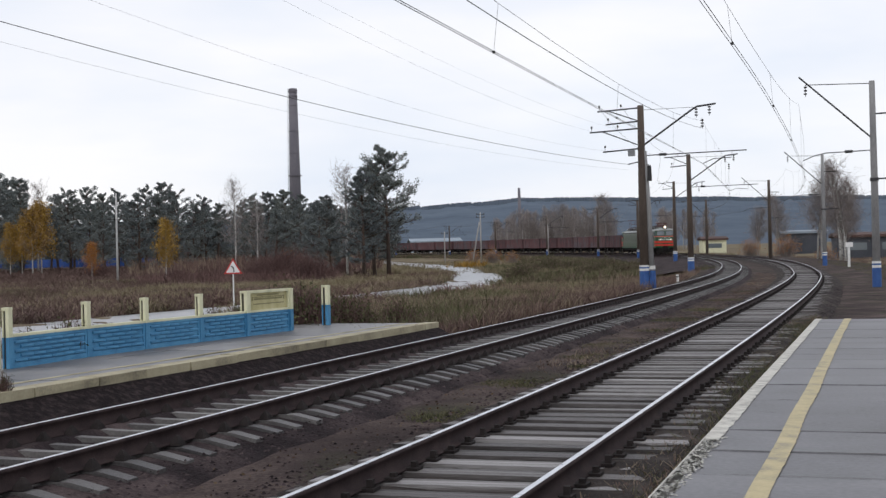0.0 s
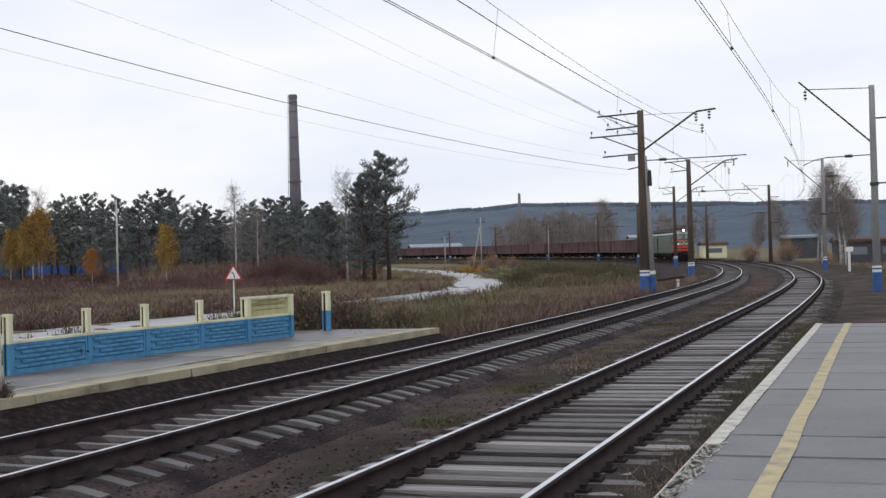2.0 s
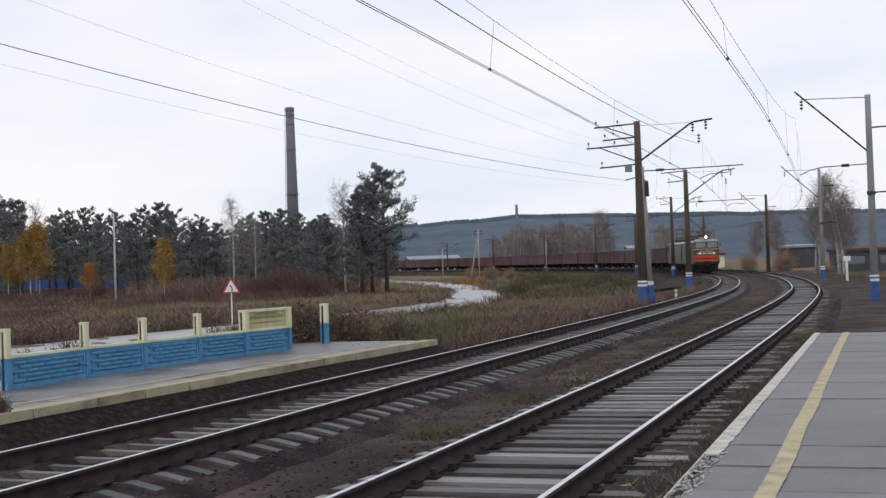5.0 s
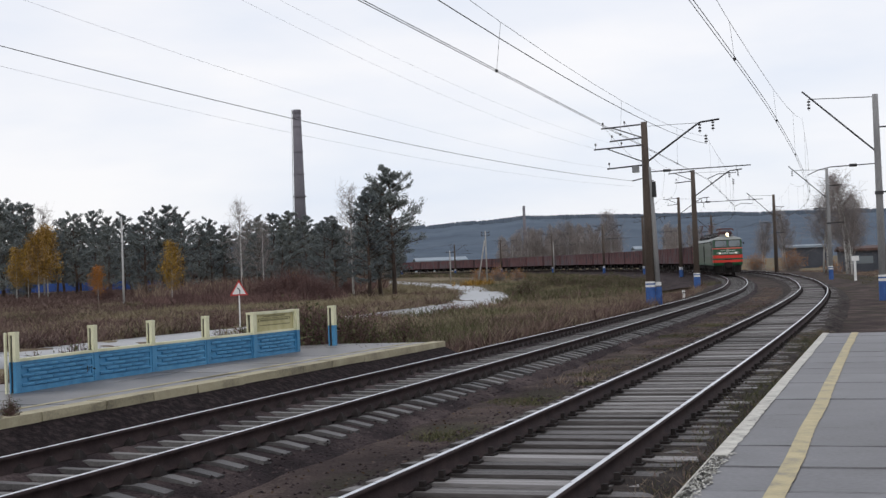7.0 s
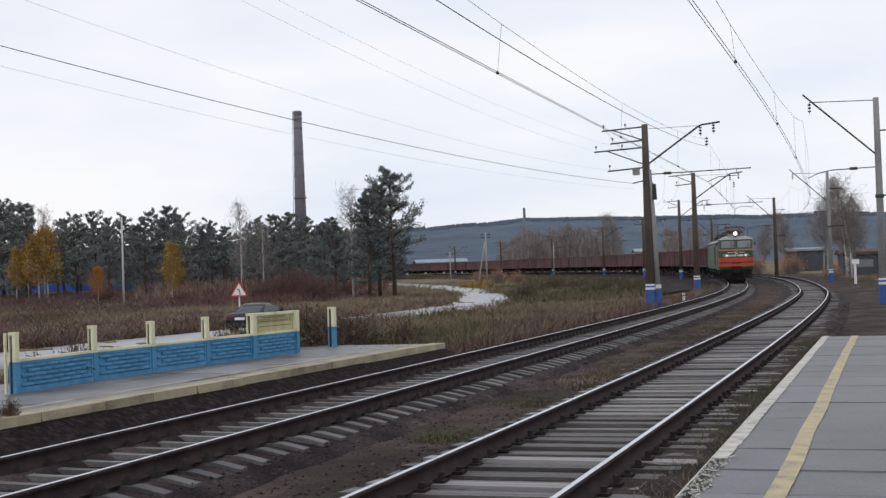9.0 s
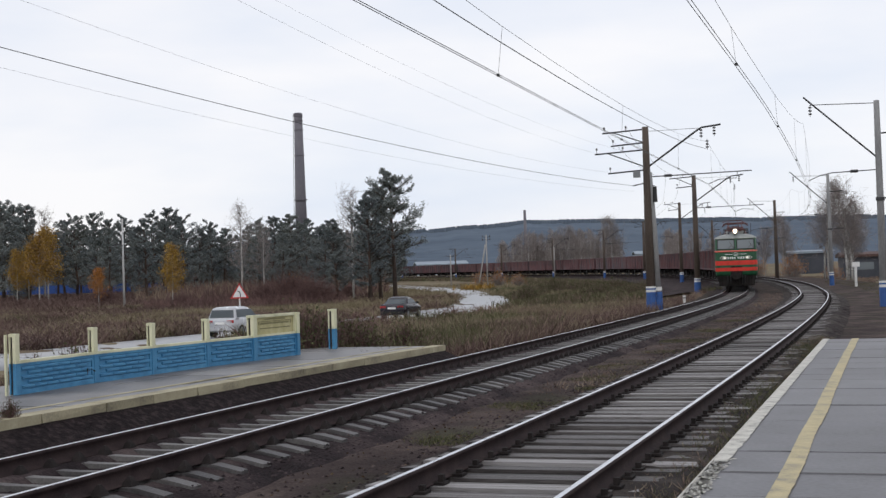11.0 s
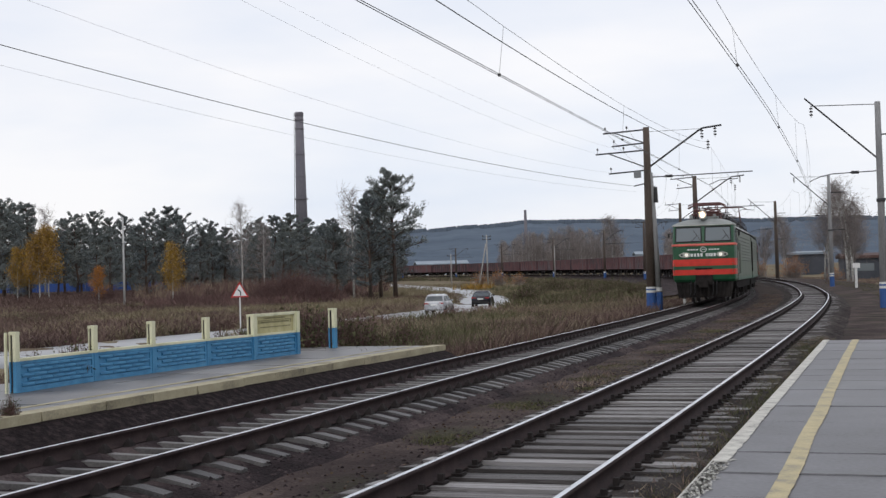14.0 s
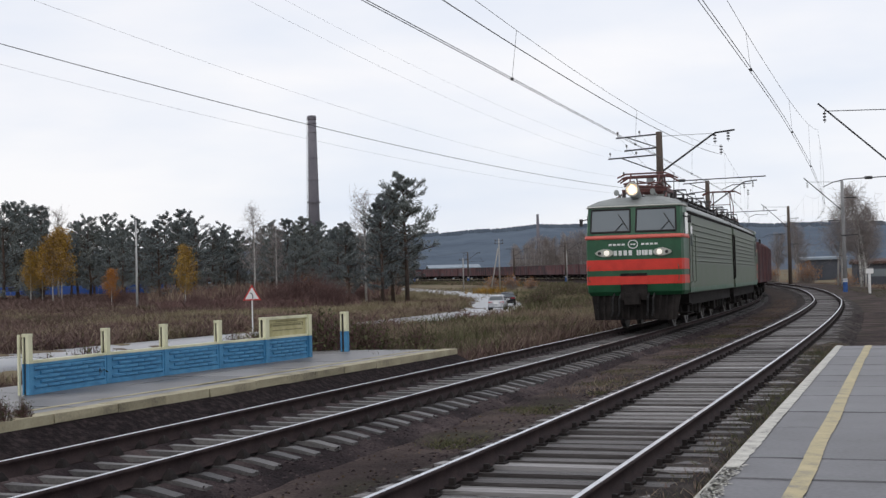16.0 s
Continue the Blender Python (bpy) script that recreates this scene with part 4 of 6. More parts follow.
        plate = part("lamp_plate", bm, M["chrome"], ob, "pale oval lamp plate")
        bm = bmesh.new()
        disc(bm, (x * .84, F + .07, 2.46), (0, 1, 0), .085, .05, 14)
        part("lamp_glass", bm, M["lamp_small"], plate, "lit white lamp")
        bm = bmesh.new()
        disc(bm, (x * 1.07, F + .065, 2.46), (0, 1, 0), .055, .04, 12)
        part("tail_lamp", bm, M["black"], plate, "unlit dark lamp")
    # emblem and lettering, as plain bars
    bm = bmesh.new()
    for k in range(16):
        a, b = 2 * math.pi * k / 16, 2 * math.pi * (k + 1) / 16
        tube(bm, [(.15 * math.cos(a), F + .02, 2.72 + .13 * math.sin(a)), (.15 * math.cos(b), F + .02, 2.72 + .13 * math.sin(b))], .016, 4)
    box(bm, -.08, .08, F + .005, F + .022, 2.70, 2.74)
    part("emblem", bm, M["mark"], ob, "white ring emblem")
    for xs, z0, z1, w in (([-.78, -.64, -.50, -.36], 2.69, 2.75, .10), ([.26, .40, .54, .68], 2.69, 2.75, .10), ([-.60, -.46, -.34, -.25, -.17, .04, .20, .36, .52], 2.37, 2.53, .105)):
        for x in xs:
            bm = bmesh.new()
            ww = w * (.55 if x in (-.34, -.25, -.17) else 1)
            box(bm, x, x + ww, F + .004, F + .020, z0, z1)
            part("lettering_bar", bm, M["mark"], ob)
    # coupler, plough, hoses, steps
    bm = bmesh.new()
    box(bm, -.16, .16, F - .5, F + .38, .88, 1.12)
    box(bm, -.24, .24, F + .30, F + .52, .82, 1.18)
    part("coupler", bm, M["under"], ob, "black coupler", bevel=.03)
    # The recess's darkness is put into the colour of a raised flat plate.
    bm = bmesh.new()
    box(bm, -.42, .42, F - .02, F + .05, .95, 1.80)
    part("coupler_recess", bm, M["under"], ob, "black plate drawn as the dark recess round the coupler")
    bm = bmesh.new()
    box(bm, -.43, .43, F + .052, F + .058, 1.45, 1.71)
    part("red_band", bm, M["red"], ob, "soot-stained red band")
    bm = bmesh.new()
    loft(bm, [[(-1.42, F - .35, 1.12), (1.42, F - .35, 1.12), (1.42, F - .25, 1.12), (-1.42, F - .25, 1.12)], [(-1.30, F - .2, .32), (1.30, F - .2, .32), (1.30, F - .1, .32), (-1.30, F - .1, .32)]])
    plough = part("plough", bm, M["under"], ob, "black plough of upright bars")
    for x in np.arange(-1.2, 1.21, .2):
        bm = bmesh.new()
        tube(bm, [(x, F - .19, 1.10), (x * .97, F - .03, .34)], .035, 5)
        part("bar", bm, M["under"], plough)
    for x in (-.62, -.45, .45, .66):
        bm = bmesh.new()
        tube(bm, [(x, F - .1, 1.15), (x, F + .22, 1.0), (x, F + .26, .6), (x + .05, F + .2, .45)], .03, 6)
        part("brake_hose", bm, M["rubber"], ob)
    for x in (-1, 1):
        bm = bmesh.new()
        tube(bm, [(x * 1.40, F + .02, 1.55), (x * 1.44, F + .12, 1.6), (x * 1.44, F + .12, 2.0), (x * 1.40, F + .02, 2.05)], .012, 5)
        part("handrail", bm, M["green"], ob)
        for z in (.45, .75):
            bm = bmesh.new()
            box(bm, x * 1.35 - .2, x * 1.35 + .2, 5.7, 6.2, z, z + .04)
            part("step", bm, M["under"], ob)
        # cab door with handrails, side window, mirror
        bm = bmesh.new()
        box(bm, x * 1.575 - .014, x * 1.575 + .014, 5.72, 6.42, 1.35, 3.42)
        door = part("cab_door", bm, M["greygreen"], ob, "grey-green cab door")
        bm = bmesh.new()
        box(bm, x * 1.592 - .008, x * 1.592 + .008, 5.85, 6.29, 2.65, 3.25)
        part("door_window", bm, M["glass"], door)
        for y in (5.62, 6.50):
            bm = bmesh.new()
            tube(bm, [(x * 1.57, y, 1.45), (x * 1.66, y, 1.5), (x * 1.66, y, 3.0), (x * 1.57, y, 3.05)], .018, 5)
            part("handrail", bm, M["greygreen"], ob)
        bm = bmesh.new()
        box(bm, x * 1.56 - .02, x * 1.56 + .02, 6.75, 7.45, 2.98, 3.60)
        part("side_window", bm, M["glass"], ob, "dark cab side window")
        bm = bmesh.new()
        tube(bm, [(x * 1.5, 7.55, 3.50), (x * 1.74, 7.62, 3.45)], .015, 4)
        box(bm, x * 1.74 - .05, x * 1.74 + .05, 7.6, 7.66, 3.30, 3.50)
        part("mirror", bm, M["black"], ob)
        bm = bmesh.new()
        box(bm, x * 1.572 - .006, x * 1.572 + .006, -7.3, -6.9, 1.65, 1.95)
        part("red_marking", bm, M["red"], ob)
    # gangway bellows at the inner end
    bm = bmesh.new()
    box(bm, -.55, .55, -8.2, -7.85, 1.3, 3.3)
    part("gangway", bm, M["rubber"], ob, "black rubber gangway", bevel=.05)
    for x in (-1, 1):
        bm = bmesh.new()
        tube(bm, [(x * 1.52, -7.9, 1.5), (x * 1.60, -7.94, 1.55), (x * 1.60, -7.94, 3.3), (x * 1.52, -7.9, 3.35)], .03, 5)
        part("handrail", bm, M["under"], ob, "dark end handrail")
    # roof gear
    for y, w, h in ((2.4, .8, .32), (.3, 1.0, .24), (-2.6, .9, .3), (-5.2, 1.0, .26)):
        bm = bmesh.new()
        box(bm, -w / 2, w / 2, y - .7, y + .7, 4.02, 4.06 + h)
        part("roof_box", bm, M["roofgrey"], roof, bevel=.04)
    for y in (-6.6, -4.0, -1.2, 1.4, 3.4):
        for x in (-.75, .75):
            bm = bmesh.new()
            tube(bm, [(x, y, 4.0), (x, y, 4.42)], [.07, .04], 7)
            part("roof_insulator", bm, M["insulator"], roof)
    for x in (-.75, .75):
        bm = bmesh.new()
        tube(bm, [(x, -6.6, 4.43), (x, 3.4, 4.43)], .02, 5)
        part("roof_conductor", bm, M["steel"], roof)
    for x, y0, y1, z in ((-1.0, -7.0, 5.6, 4.06), (1.0, -7.0, 5.6, 4.06), (-.35, -6.5, 2.5, 4.34), (.4, -5.5, 3.2, 4.3)):
        bm = bmesh.new()
        tube(bm, [(x, y0, z), (x, y1, z)], .035, 6)
        part("roof_pipe", bm, M["steel"], roof)
    for y in (-5.9, -3.3, -.4, 2.2):
        bm = bmesh.new()
        tube(bm, [(-1.05, y, 4.02), (-.95, y, 4.5), (.95, y, 4.5), (1.05, y, 4.02)], .025, 5)
        part("roof_frame", bm, M["steel"], roof)
    for y in (-7.0, -6.1, -4.6, -3.0, -1.9, -.9, .9, 1.7, 3.0):
        bm = bmesh.new()
        box(bm, -.95, -.55, y - .25, y + .25, 3.98, 4.22)
        box(bm, .50, 1.0, y - .32, y + .18, 3.98, 4.18)
        part("roof_resistor", bm, M["under"], roof, "dark roof resistor box", bevel=.03)
    for x in (-.55, .62):
        bm = bmesh.new()
        tube(bm, [(x, F - 1.5, 4.02), (x, F - 1.5, 4.16), (x, F - .95, 4.20), (x, F - .75, 4.21)], [.03, .03, .04, .09], 8)
        part("horn", bm, M["roofgrey"], roof, "grey air horn")
    bm = bmesh.new()
    tube(bm, [(-1.15, F - 1.3, 3.95), (-1.18, F - 1.3, 4.75)], .014, 5)
    part("aerial", bm, M["steel"], roof, "thin upright aerial")
    bm = bmesh.new()
    box(bm, -1.45, 1.45, -7.4, 6.0, .72, 1.12)
    part("underframe", bm, M["under"], ob)
    for y in (-3.9, 3.9):
        bm = bmesh.new()
        for x in (-1, 1):
            box(bm, x * 1.10 - .08, x * 1.10 + .08, y - 2.2, y + 2.2, .48, .80)
            for d in (-1.5, 1.5):
                box(bm, x * 1.22 - .12, x * 1.22 + .12, y + d - .26, y + d + .26, .38, .86)
            tube(bm, [(x * 1.25, y - .5, .9), (x * 1.25, y - .5, .45)], .12, 8)
            tube(bm, [(x * 1.25, y + .5, .9), (x * 1.25, y + .5, .45)], .12, 8)
        box(bm, -1.0, 1.0, y - .4, y + .4, .45, .75)
        part("bogie", bm, M["under"], ob, "black bogie frame", bevel=.02)
    # the upper body is a fifth taller than the waist
    seen = set()
    for o in ob.children_recursive:
        if o.data.name not in seen:
            seen.add(o.data.name)
            for v in o.data.vertices:
                if v.co.z > 2.95:
                    v.co.z = 2.95 + (v.co.z - 2.95) * 1.17
    return ob


def wheelset_mesh():
    bm = bmesh.new()
    for x in (-.8, .8):
        tube(bm, [(x - .06, 0, 0), (x + .06, 0, 0)], .62, 24)
        tube(bm, [(x - (.09 if x > 0 else -.09), 0, 0), (x - (.06 if x > 0 else -.06), 0, 0)], .65, 24)
    tube(bm, [(-1.2, 0, 0), (1.2, 0, 0)], .10, 10)
    for x in (-.87, .87):
        for k in range(6):
            a = math.pi * k / 3
            box(bm, x - .012, x + .012, -.05, .05, .2, .5, pose(0, 0, 0, math.degrees(a)))
    return mesh_of("wheelset", bm, M["tyre_steel"])


WHEELS_Y = (-5.4, -2.4, 2.4, 5.4)


def pantograph(ob, y, raised):
    bm = bmesh.new()
    if raised:
        top = 1.50
        low = [(-.55, y - 1.1), (.55, y - 1.1), (-.55, y + 1.1), (.55, y + 1.1)]
        for x, yy in low:
            k = 1.05 if yy > y else -1.05
            tube(bm, [(x, y + (.35 if k > 0 else -.35), 4.62), (x * .95, y + k * .98, 4.62 + top * .5), (x * .8, y + .08 * k, 4.62 + top)], .028, 5)
        for x in (-.62, .62):
            tube(bm, [(x * .9, y - 1.0, 4.62 + top * .5), (-x * .9, y - 1.0, 4.62 + top * .5)], .02, 4)
        zt = 4.62 + top
    else:
        for x in (-.6, .6):
            tube(bm, [(x, y - .2, 4.64), (x, y + 1.25, 4.80), (x * .8, y + .1, 4.96)], .03, 5)
            tube(bm, [(x, y + .2, 4.64), (x, y - 1.25, 4.80), (x * .8, y - .1, 4.96)], .03, 5)
        for d in (-1.25, 1.25):
            tube(bm, [(-.62, y + d, 4.80), (.62, y + d, 4.80)], .028, 5)
        tube(bm, [(-.6, y - 1.2, 4.78), (.6, y + 1.2, 4.78)], .02, 4)
        tube(bm, [(.6, y - 1.2, 4.78), (-.6, y + 1.2, 4.78)], .02, 4)
        for d in (-.95, -.55, .55, .95):
            tube(bm, [(-.66, y + d, 4.68), (.66, y + d, 4.74)], .03, 5)
        for x in (-.28, .28):
            tube(bm, [(x, y - .75, 4.66), (x, y + .75, 4.66)], .06, 6)
            tube(bm, [(x, y - 1.1, 4.84), (-x, y + .2, 4.95)], .025, 4)
            tube(bm, [(x * 2.6, y + .7, 4.5), (x * 2.9, y + 1.5, 4.32), (x * 2.2, y + 1.7, 4.2)], .03, 5)
        zt = 5.10
    p = part("pantograph", bm, M["panto"], ob, "raised red-brown pantograph" if raised else "folded red-brown pantograph")
    bm = bmesh.new()
    for d in (-.25, .25):
        tube(bm, [(-1.0, y + d, zt - .16), (-.72, y + d, zt), (.72, y + d, zt), (1.0, y + d, zt - .16)], .03, 5)
    tube(bm, [(-.6, y - .25, zt), (-.6, y + .25, zt)], .025, 4)
    tube(bm, [(.6, y - .25, zt), (.6, y + .25, zt)], .025, 4)
    part("collector_head", bm, M["panto"], p)
    for x0, x1, y0, y1 in ((-.72, .72, y - .8, y - .72), (-.72, .72, y + .72, y + .8), (-.76, -.68, y - .8, y + .8), (.68, .76, y - .8, y + .8)):
        bm = bmesh.new()
        box(bm, x0, x1, y0, y1, 4.54, 4.64)
        part("base_bar", bm, M["panto"], p)
    for d in () if raised else (-1, 1):
        bm = bmesh.new()
        tube(bm, [(-.95, y + d * .55, 5.06), (-.66, y + d * .55, 5.18), (.66, y + d * .55, 5.18), (.95, y + d * .55, 5.06)], .03, 5)
        for x in (-.48, .48):
            tube(bm, [(x, y + d * .9, 4.80), (x, y + d * .55, 5.17)], .025, 5)
        part("collector_bow", bm, M["panto"], p)
    for x in (-.7, .7):
        for d in (-.75, .75):
            bm = bmesh.new()
            tube(bm, [(x, y + d, 4.2), (x, y + d, 4.55)], [.09, .06], 8)
            part("insulator", bm, M["insulator"], p)


def build_wagon():
    ob = thing("gondola_wagon", Matrix(), "rust-red open freight wagon with upright ribs, coupled in a train", "freight wagon", "wagons of the train")
    L = 6.35
    bm = bmesh.new()
    box(bm, -1.48, 1.48, -L, L, 1.25, 1.34)
    body = part("floor_plate", bm, M["wagon"], ob)
    sides = {}
    for x in (-1, 1):
        bm = bmesh.new()
        box(bm, x * 1.50 - .03, x * 1.50 + .03, -L, L, 1.30, 3.46)
        box(bm, x * 1.54 - .07, x * 1.54 + .07, -L, L, 3.38, 3.50)
        box(bm, x * 1.54 - .05, x * 1.54 + .05, -L, L, 1.22, 1.38)
        sides[x] = part("side_wall", bm, M["wagon"], ob, "rust-red steel side wall")
    for y in (-1, 1):
        bm = bmesh.new()
        box(bm, -1.5, 1.5, y * L - .04, y * L + .04, 1.30, 3.46)
        box(bm, -1.55, 1.55, y * L - .08, y * L + .08, 3.36, 3.49)
        part("end_wall", bm, M["wagon"], ob, "rust-red steel end wall")
    for x in (-1, 1):
        for k in range(9):
            y = -L + .06 + (2 * L - .12) * k / 8
            bm = bmesh.new()
            box(bm, x * 1.58 - .055, x * 1.58 + .055, y - .07, y + .07, 1.2, 3.44)
            part("rib", bm, M["wagon"], sides[x])
    bm = bmesh.new()
    loft(bm, [[(-1.44, y, 1.4), (1.44, y, 1.4), (1.44, y, 3.02), (.5, y, 3.02 + h), (-.5, y, 3.02 + h), (-1.44, y, 3.02)] for y, h in ((-L + .06, .0), (-4, .22), (-1, .1), (2, .26), (4.5, .12), (L - .06, 0))])
    part("load", bm, M["coal"], ob, "dark bulk load")
    bm = bmesh.new()
    box(bm, -.25, .25, -6.9, 6.9, .85, 1.22)
    for y in (-1, 1):
        box(bm, -1.3, 1.3, y * 6.2 - .12, y * 6.2 + .12, .95, 1.22)
    box(bm, -.9, .9, -1.4, 1.4, .7, 1.2)
    part("underframe", bm, M["under"], ob)
    for y in (-4.33, 4.33):
        bm = bmesh.new()
        for x in (-1, 1):
            loft(bm, [[(x * 1.02 + a, y + d, z0) for a, d, z0 in ((-.07, -1.2, .45), (.07, -1.2, .45), (.07, -1.2, .62), (-.07, -1.2, .62))], [(x * 1.02 + a, y, z0) for a, z0 in ((-.07, .25), (.07, .25), (.07, .85), (-.07, .85))],
                      [(x * 1.02 + a, y + 1.2, z0) for a, z0 in ((-.07, .45), (.07, .45), (.07, .62), (-.07, .62))]])
        box(bm, -1.0, 1.0, y - .2, y + .2, .5, .9)
        bogie = part("bogie", bm, M["under"], ob, "black cast bogie")
        for d in (-.925, .925):
            bm = bmesh.new()
            for x in (-.8, .8):
                tube(bm, [(x - .06, y + d, .475), (x + .06, y + d, .475)], .475, 16)
            tube(bm, [(-1.05, y + d, .475), (1.05, y + d, .475)], .09, 8)
            part("wheelset", bm, M["tyre_steel"], bogie)
    return ob


# ---- road traffic ----
def build_car(kind):
    hatch = kind == "white"
    paint = M["car_white" if hatch else "car_dark"]
    ob = thing("car", Matrix(), "silver-white hatchback driving away on the wet road" if hatch else "dark saloon car driving away on the wet road", "car", "cars on the road")
    h = 1.55 if hatch else 1.44
    def ring(y, w, zb, zt, top):
        return [(-w * .94, y, zb), (-w, y, zb + .18), (-w, y, zt - .12), (-w * .94, y, zt), (-top, y, zt + .02), (top, y, zt + .02), (w * .94, y, zt), (w, y, zt - .12), (w, y, zb + .18), (w * .94, y, zb)]
    bm = bmesh.new()
    loft(bm, [ring(-2.12, .72, .42, .82, .3), ring(-2.05, .80, .28, .95, .4), ring(-1.3, .85, .24, 1.0 if hatch else .98, .5), ring(0, .86, .22, .97, .5), ring(.95, .86, .22, .95, .5), ring(1.9, .80, .25, .78, .4), ring(2.12, .66, .36, .66, .3)])
    body = part("body", bm, paint, ob, bevel=.03, smooth=True)
    back = -1.95 if hatch else -1.35
    bm = bmesh.new()
    def cab(z, y0, y1, w):
        """A level of the cabin: a rectangle with rounded corners."""
        out = []
        for cx, cy, a0 in ((w - .13, y1 - .20, 0), (-w + .13, y1 - .20, 90), (-w + .13, y0 + .16, 180), (w - .13, y0 + .16, 270)):
            for a in (0, 30, 60, 90):
                t = radians(a0 + a)
                out.append((cx + .13 * math.cos(t), cy + (.20 if cy > 0 else .16) * math.sin(t), z))
        return out
    rear, crown = (.30, .52) if hatch else (.62, .85)
    loft(bm, [cab(.90, back - .03, 1.12, .82), cab(1.0, back + .05, 1.0, .79), cab(h - .20, back + rear * .82, .36, .70), cab(h - .08, back + rear, .16, .64), cab(h - .02, back + crown, -.05, .55), cab(h, back + crown + .2, -.25, .40)])
    cabin = part("cabin", bm, paint, ob, smooth=True)
    # glass set into the sloping faces
    def pane(pts, name):
        bm = bmesh.new()
        vs = [bm.verts.new(p) for p in pts]
        bm.faces.new(vs)
        bmesh.ops.solidify(bm, geom=bm.faces[:], thickness=.012)
        part(name, bm, M["glass"], cabin, "dark glass")
    s = .30 if hatch else .56
    pane([(-.70, back + .045 - .02, 1.0), (.70, back + .045 - .02, 1.0), (.60, back + s - .05, h - .16), (-.60, back + s - .05, h - .16)], "rear_window")
    pane([(.70, 1.05 - .08, 1.0), (-.70, 1.05 - .08, 1.0), (-.60, .38, h - .16), (.60, .38, h - .16)], "windscreen")
    for x in (-1, 1):
        pane([(x * .805, back + .22, 1.0), (x * .805, .82, 1.0), (x * .69, .26, h - .15), (x * .69, back + s + .06, h - .15)], "side_window")
        bm = bmesh.new()
        box(bm, x * .58 - .19, x * .58 + .19, -2.12, -2.02, .74, .87)
        part("tail_lamp", bm, M["tail"], body, "red tail lamp", bevel=.02)
        bm = bmesh.new()
        box(bm, x * .92 - .09, x * .92 + .09, .62, .72, .95, 1.08)
        part("mirror", bm, paint, body, bevel=.02)
    bm = bmesh.new()
    box(bm, -.26, .26, -2.145, -2.12, .66, .78)
    part("plate", bm, M["sign_white"], body, "blank pale plate")
    bm = bmesh.new()
    box(bm, -.76, .76, -2.16, -2.02, .36, .52)
    part("bumper", bm, M["rubber"] if not hatch else paint, body, bevel=.03)
    wheels = []
    for x in (-.76, .76):
        for y in (-1.28, 1.30):
            bm = bmesh.new()
            tube(bm, [(-.10, 0, 0), (.10, 0, 0)], .31, 18)
            w = part("wheel", bm, M["rubber"], ob, "black tyre with grey rim")
            w.location = (x, y, .31)
            bm = bmesh.new()
            sx = 1 if x > 0 else -1
            disc(bm, (sx * .095, 0, 0), (1, 0, 0), .20, .03, 10)
            for k in range(5):
                box(bm, sx * .115 - .006, sx * .115 + .006, -.025, .025, .02, .19, pose(0, 0, 0, 72 * k))
            part("rim", bm, M["grey_steel"], w)
            wheels.append(w)
    if hatch:       # a small car
        for o in ob.children_recursive:
            wheel = o in wheels or o.parent in wheels
            o.data.transform(Matrix.Diagonal((.92, .92 if wheel else .84, .92, 1)))
            o.location = (o.location.x * .92, o.location.y * .84, o.location.z * .92)
    return ob, wheels


def build_train():
    global LOCO, WAGONS, WHEELS, CARS
    first = build_section()
    second = copy_thing(first, Matrix())
    second["label"] = "second green electric locomotive section with raised pantograph"
    pantograph(first, 4.7, False)
    pantograph(second, 4.7, True)
    wm = wheelset_mesh()
    WHEELS = []
    for sec in (first, second):
        for y in WHEELS_Y:
            w = new("wheelset", wm)
            w.parent = sec
            w.location = (0, y, .62)
            WHEELS.append((w, y, sec is second))
    LOCO = [first, second]
    w = build_wagon()
    WAGONS = [w] + [copy_thing(w, Matrix()) for _ in range(37)]
    CARS = [build_car("dark"), build_car("white")]


def on_rails(s, half, flip=False):
    """The pose of a vehicle whose middle stands at s, its front towards the platform."""
    a, b = line(s - half)[0], line(s + half)[0]
    d = a - b
    mid = (a + b) / 2
    yaw = math.degrees(math.atan2(-d.x, d.y))
    pitch = math.degrees(math.atan2(d.z, math.hypot(d.x, d.y)))
    m = pose(*mid, 0, 0, yaw) @ pose(0, 0, 0, pitch)
    return m @ pose(0, 0, 0, 0, 0, 180) if flip else m


def motions():
    times = [i * .5 for i in range(33)]
    for k, sec in enumerate(LOCO):
        walk(sec, [(t, on_rails(train_front(t) + 8.05 + 16.5 * k, 3.9, k == 1)) for t in times])
    for k, w in enumerate(WAGONS):
        walk(w, [(t, on_rails(train_front(t) + 33.2 + 6.95 + 13.92 * k, 4.33)) for t in times])
    quick = [i / 15 for i in range(241)]
    for w, y, flipped in WHEELS:
        sign = 1 if flipped else -1
        walk(w, [(t, pose(0, y, .62, sign * math.degrees((train_front(0) - train_front(t)) / .65) % 360)) for t in quick])
    for (car, wheels), (when, where) in zip(CARS, DRIVES):
        rows = []
        for t in times:
            p, th = road_at(float(np.interp(t, when, where)), 1.35)
            p.z += .028
            rows.append((t, pose(*p, 0, 0, -math.degrees(th))))
        walk(car, rows)
        fast = [i / 30 for i in range(481)]
        for w in wheels:
            at = w.location.copy()
            walk(w, [(t, pose(*at, -math.degrees(float(np.interp(t, when, where)) / .31) % 360)) for t in fast])


# the two cars: times, and ways along the road
DRIVES = [((0, 7.5, 9, 11.5, 13, 14.5, 16), (100, 207.4, 224.4, 251, 268, 283.5, 298)), ((0, 9.2, 11.4, 13, 14.5, 16), (60, 192, 228.5, 244.8, 262, 281))]


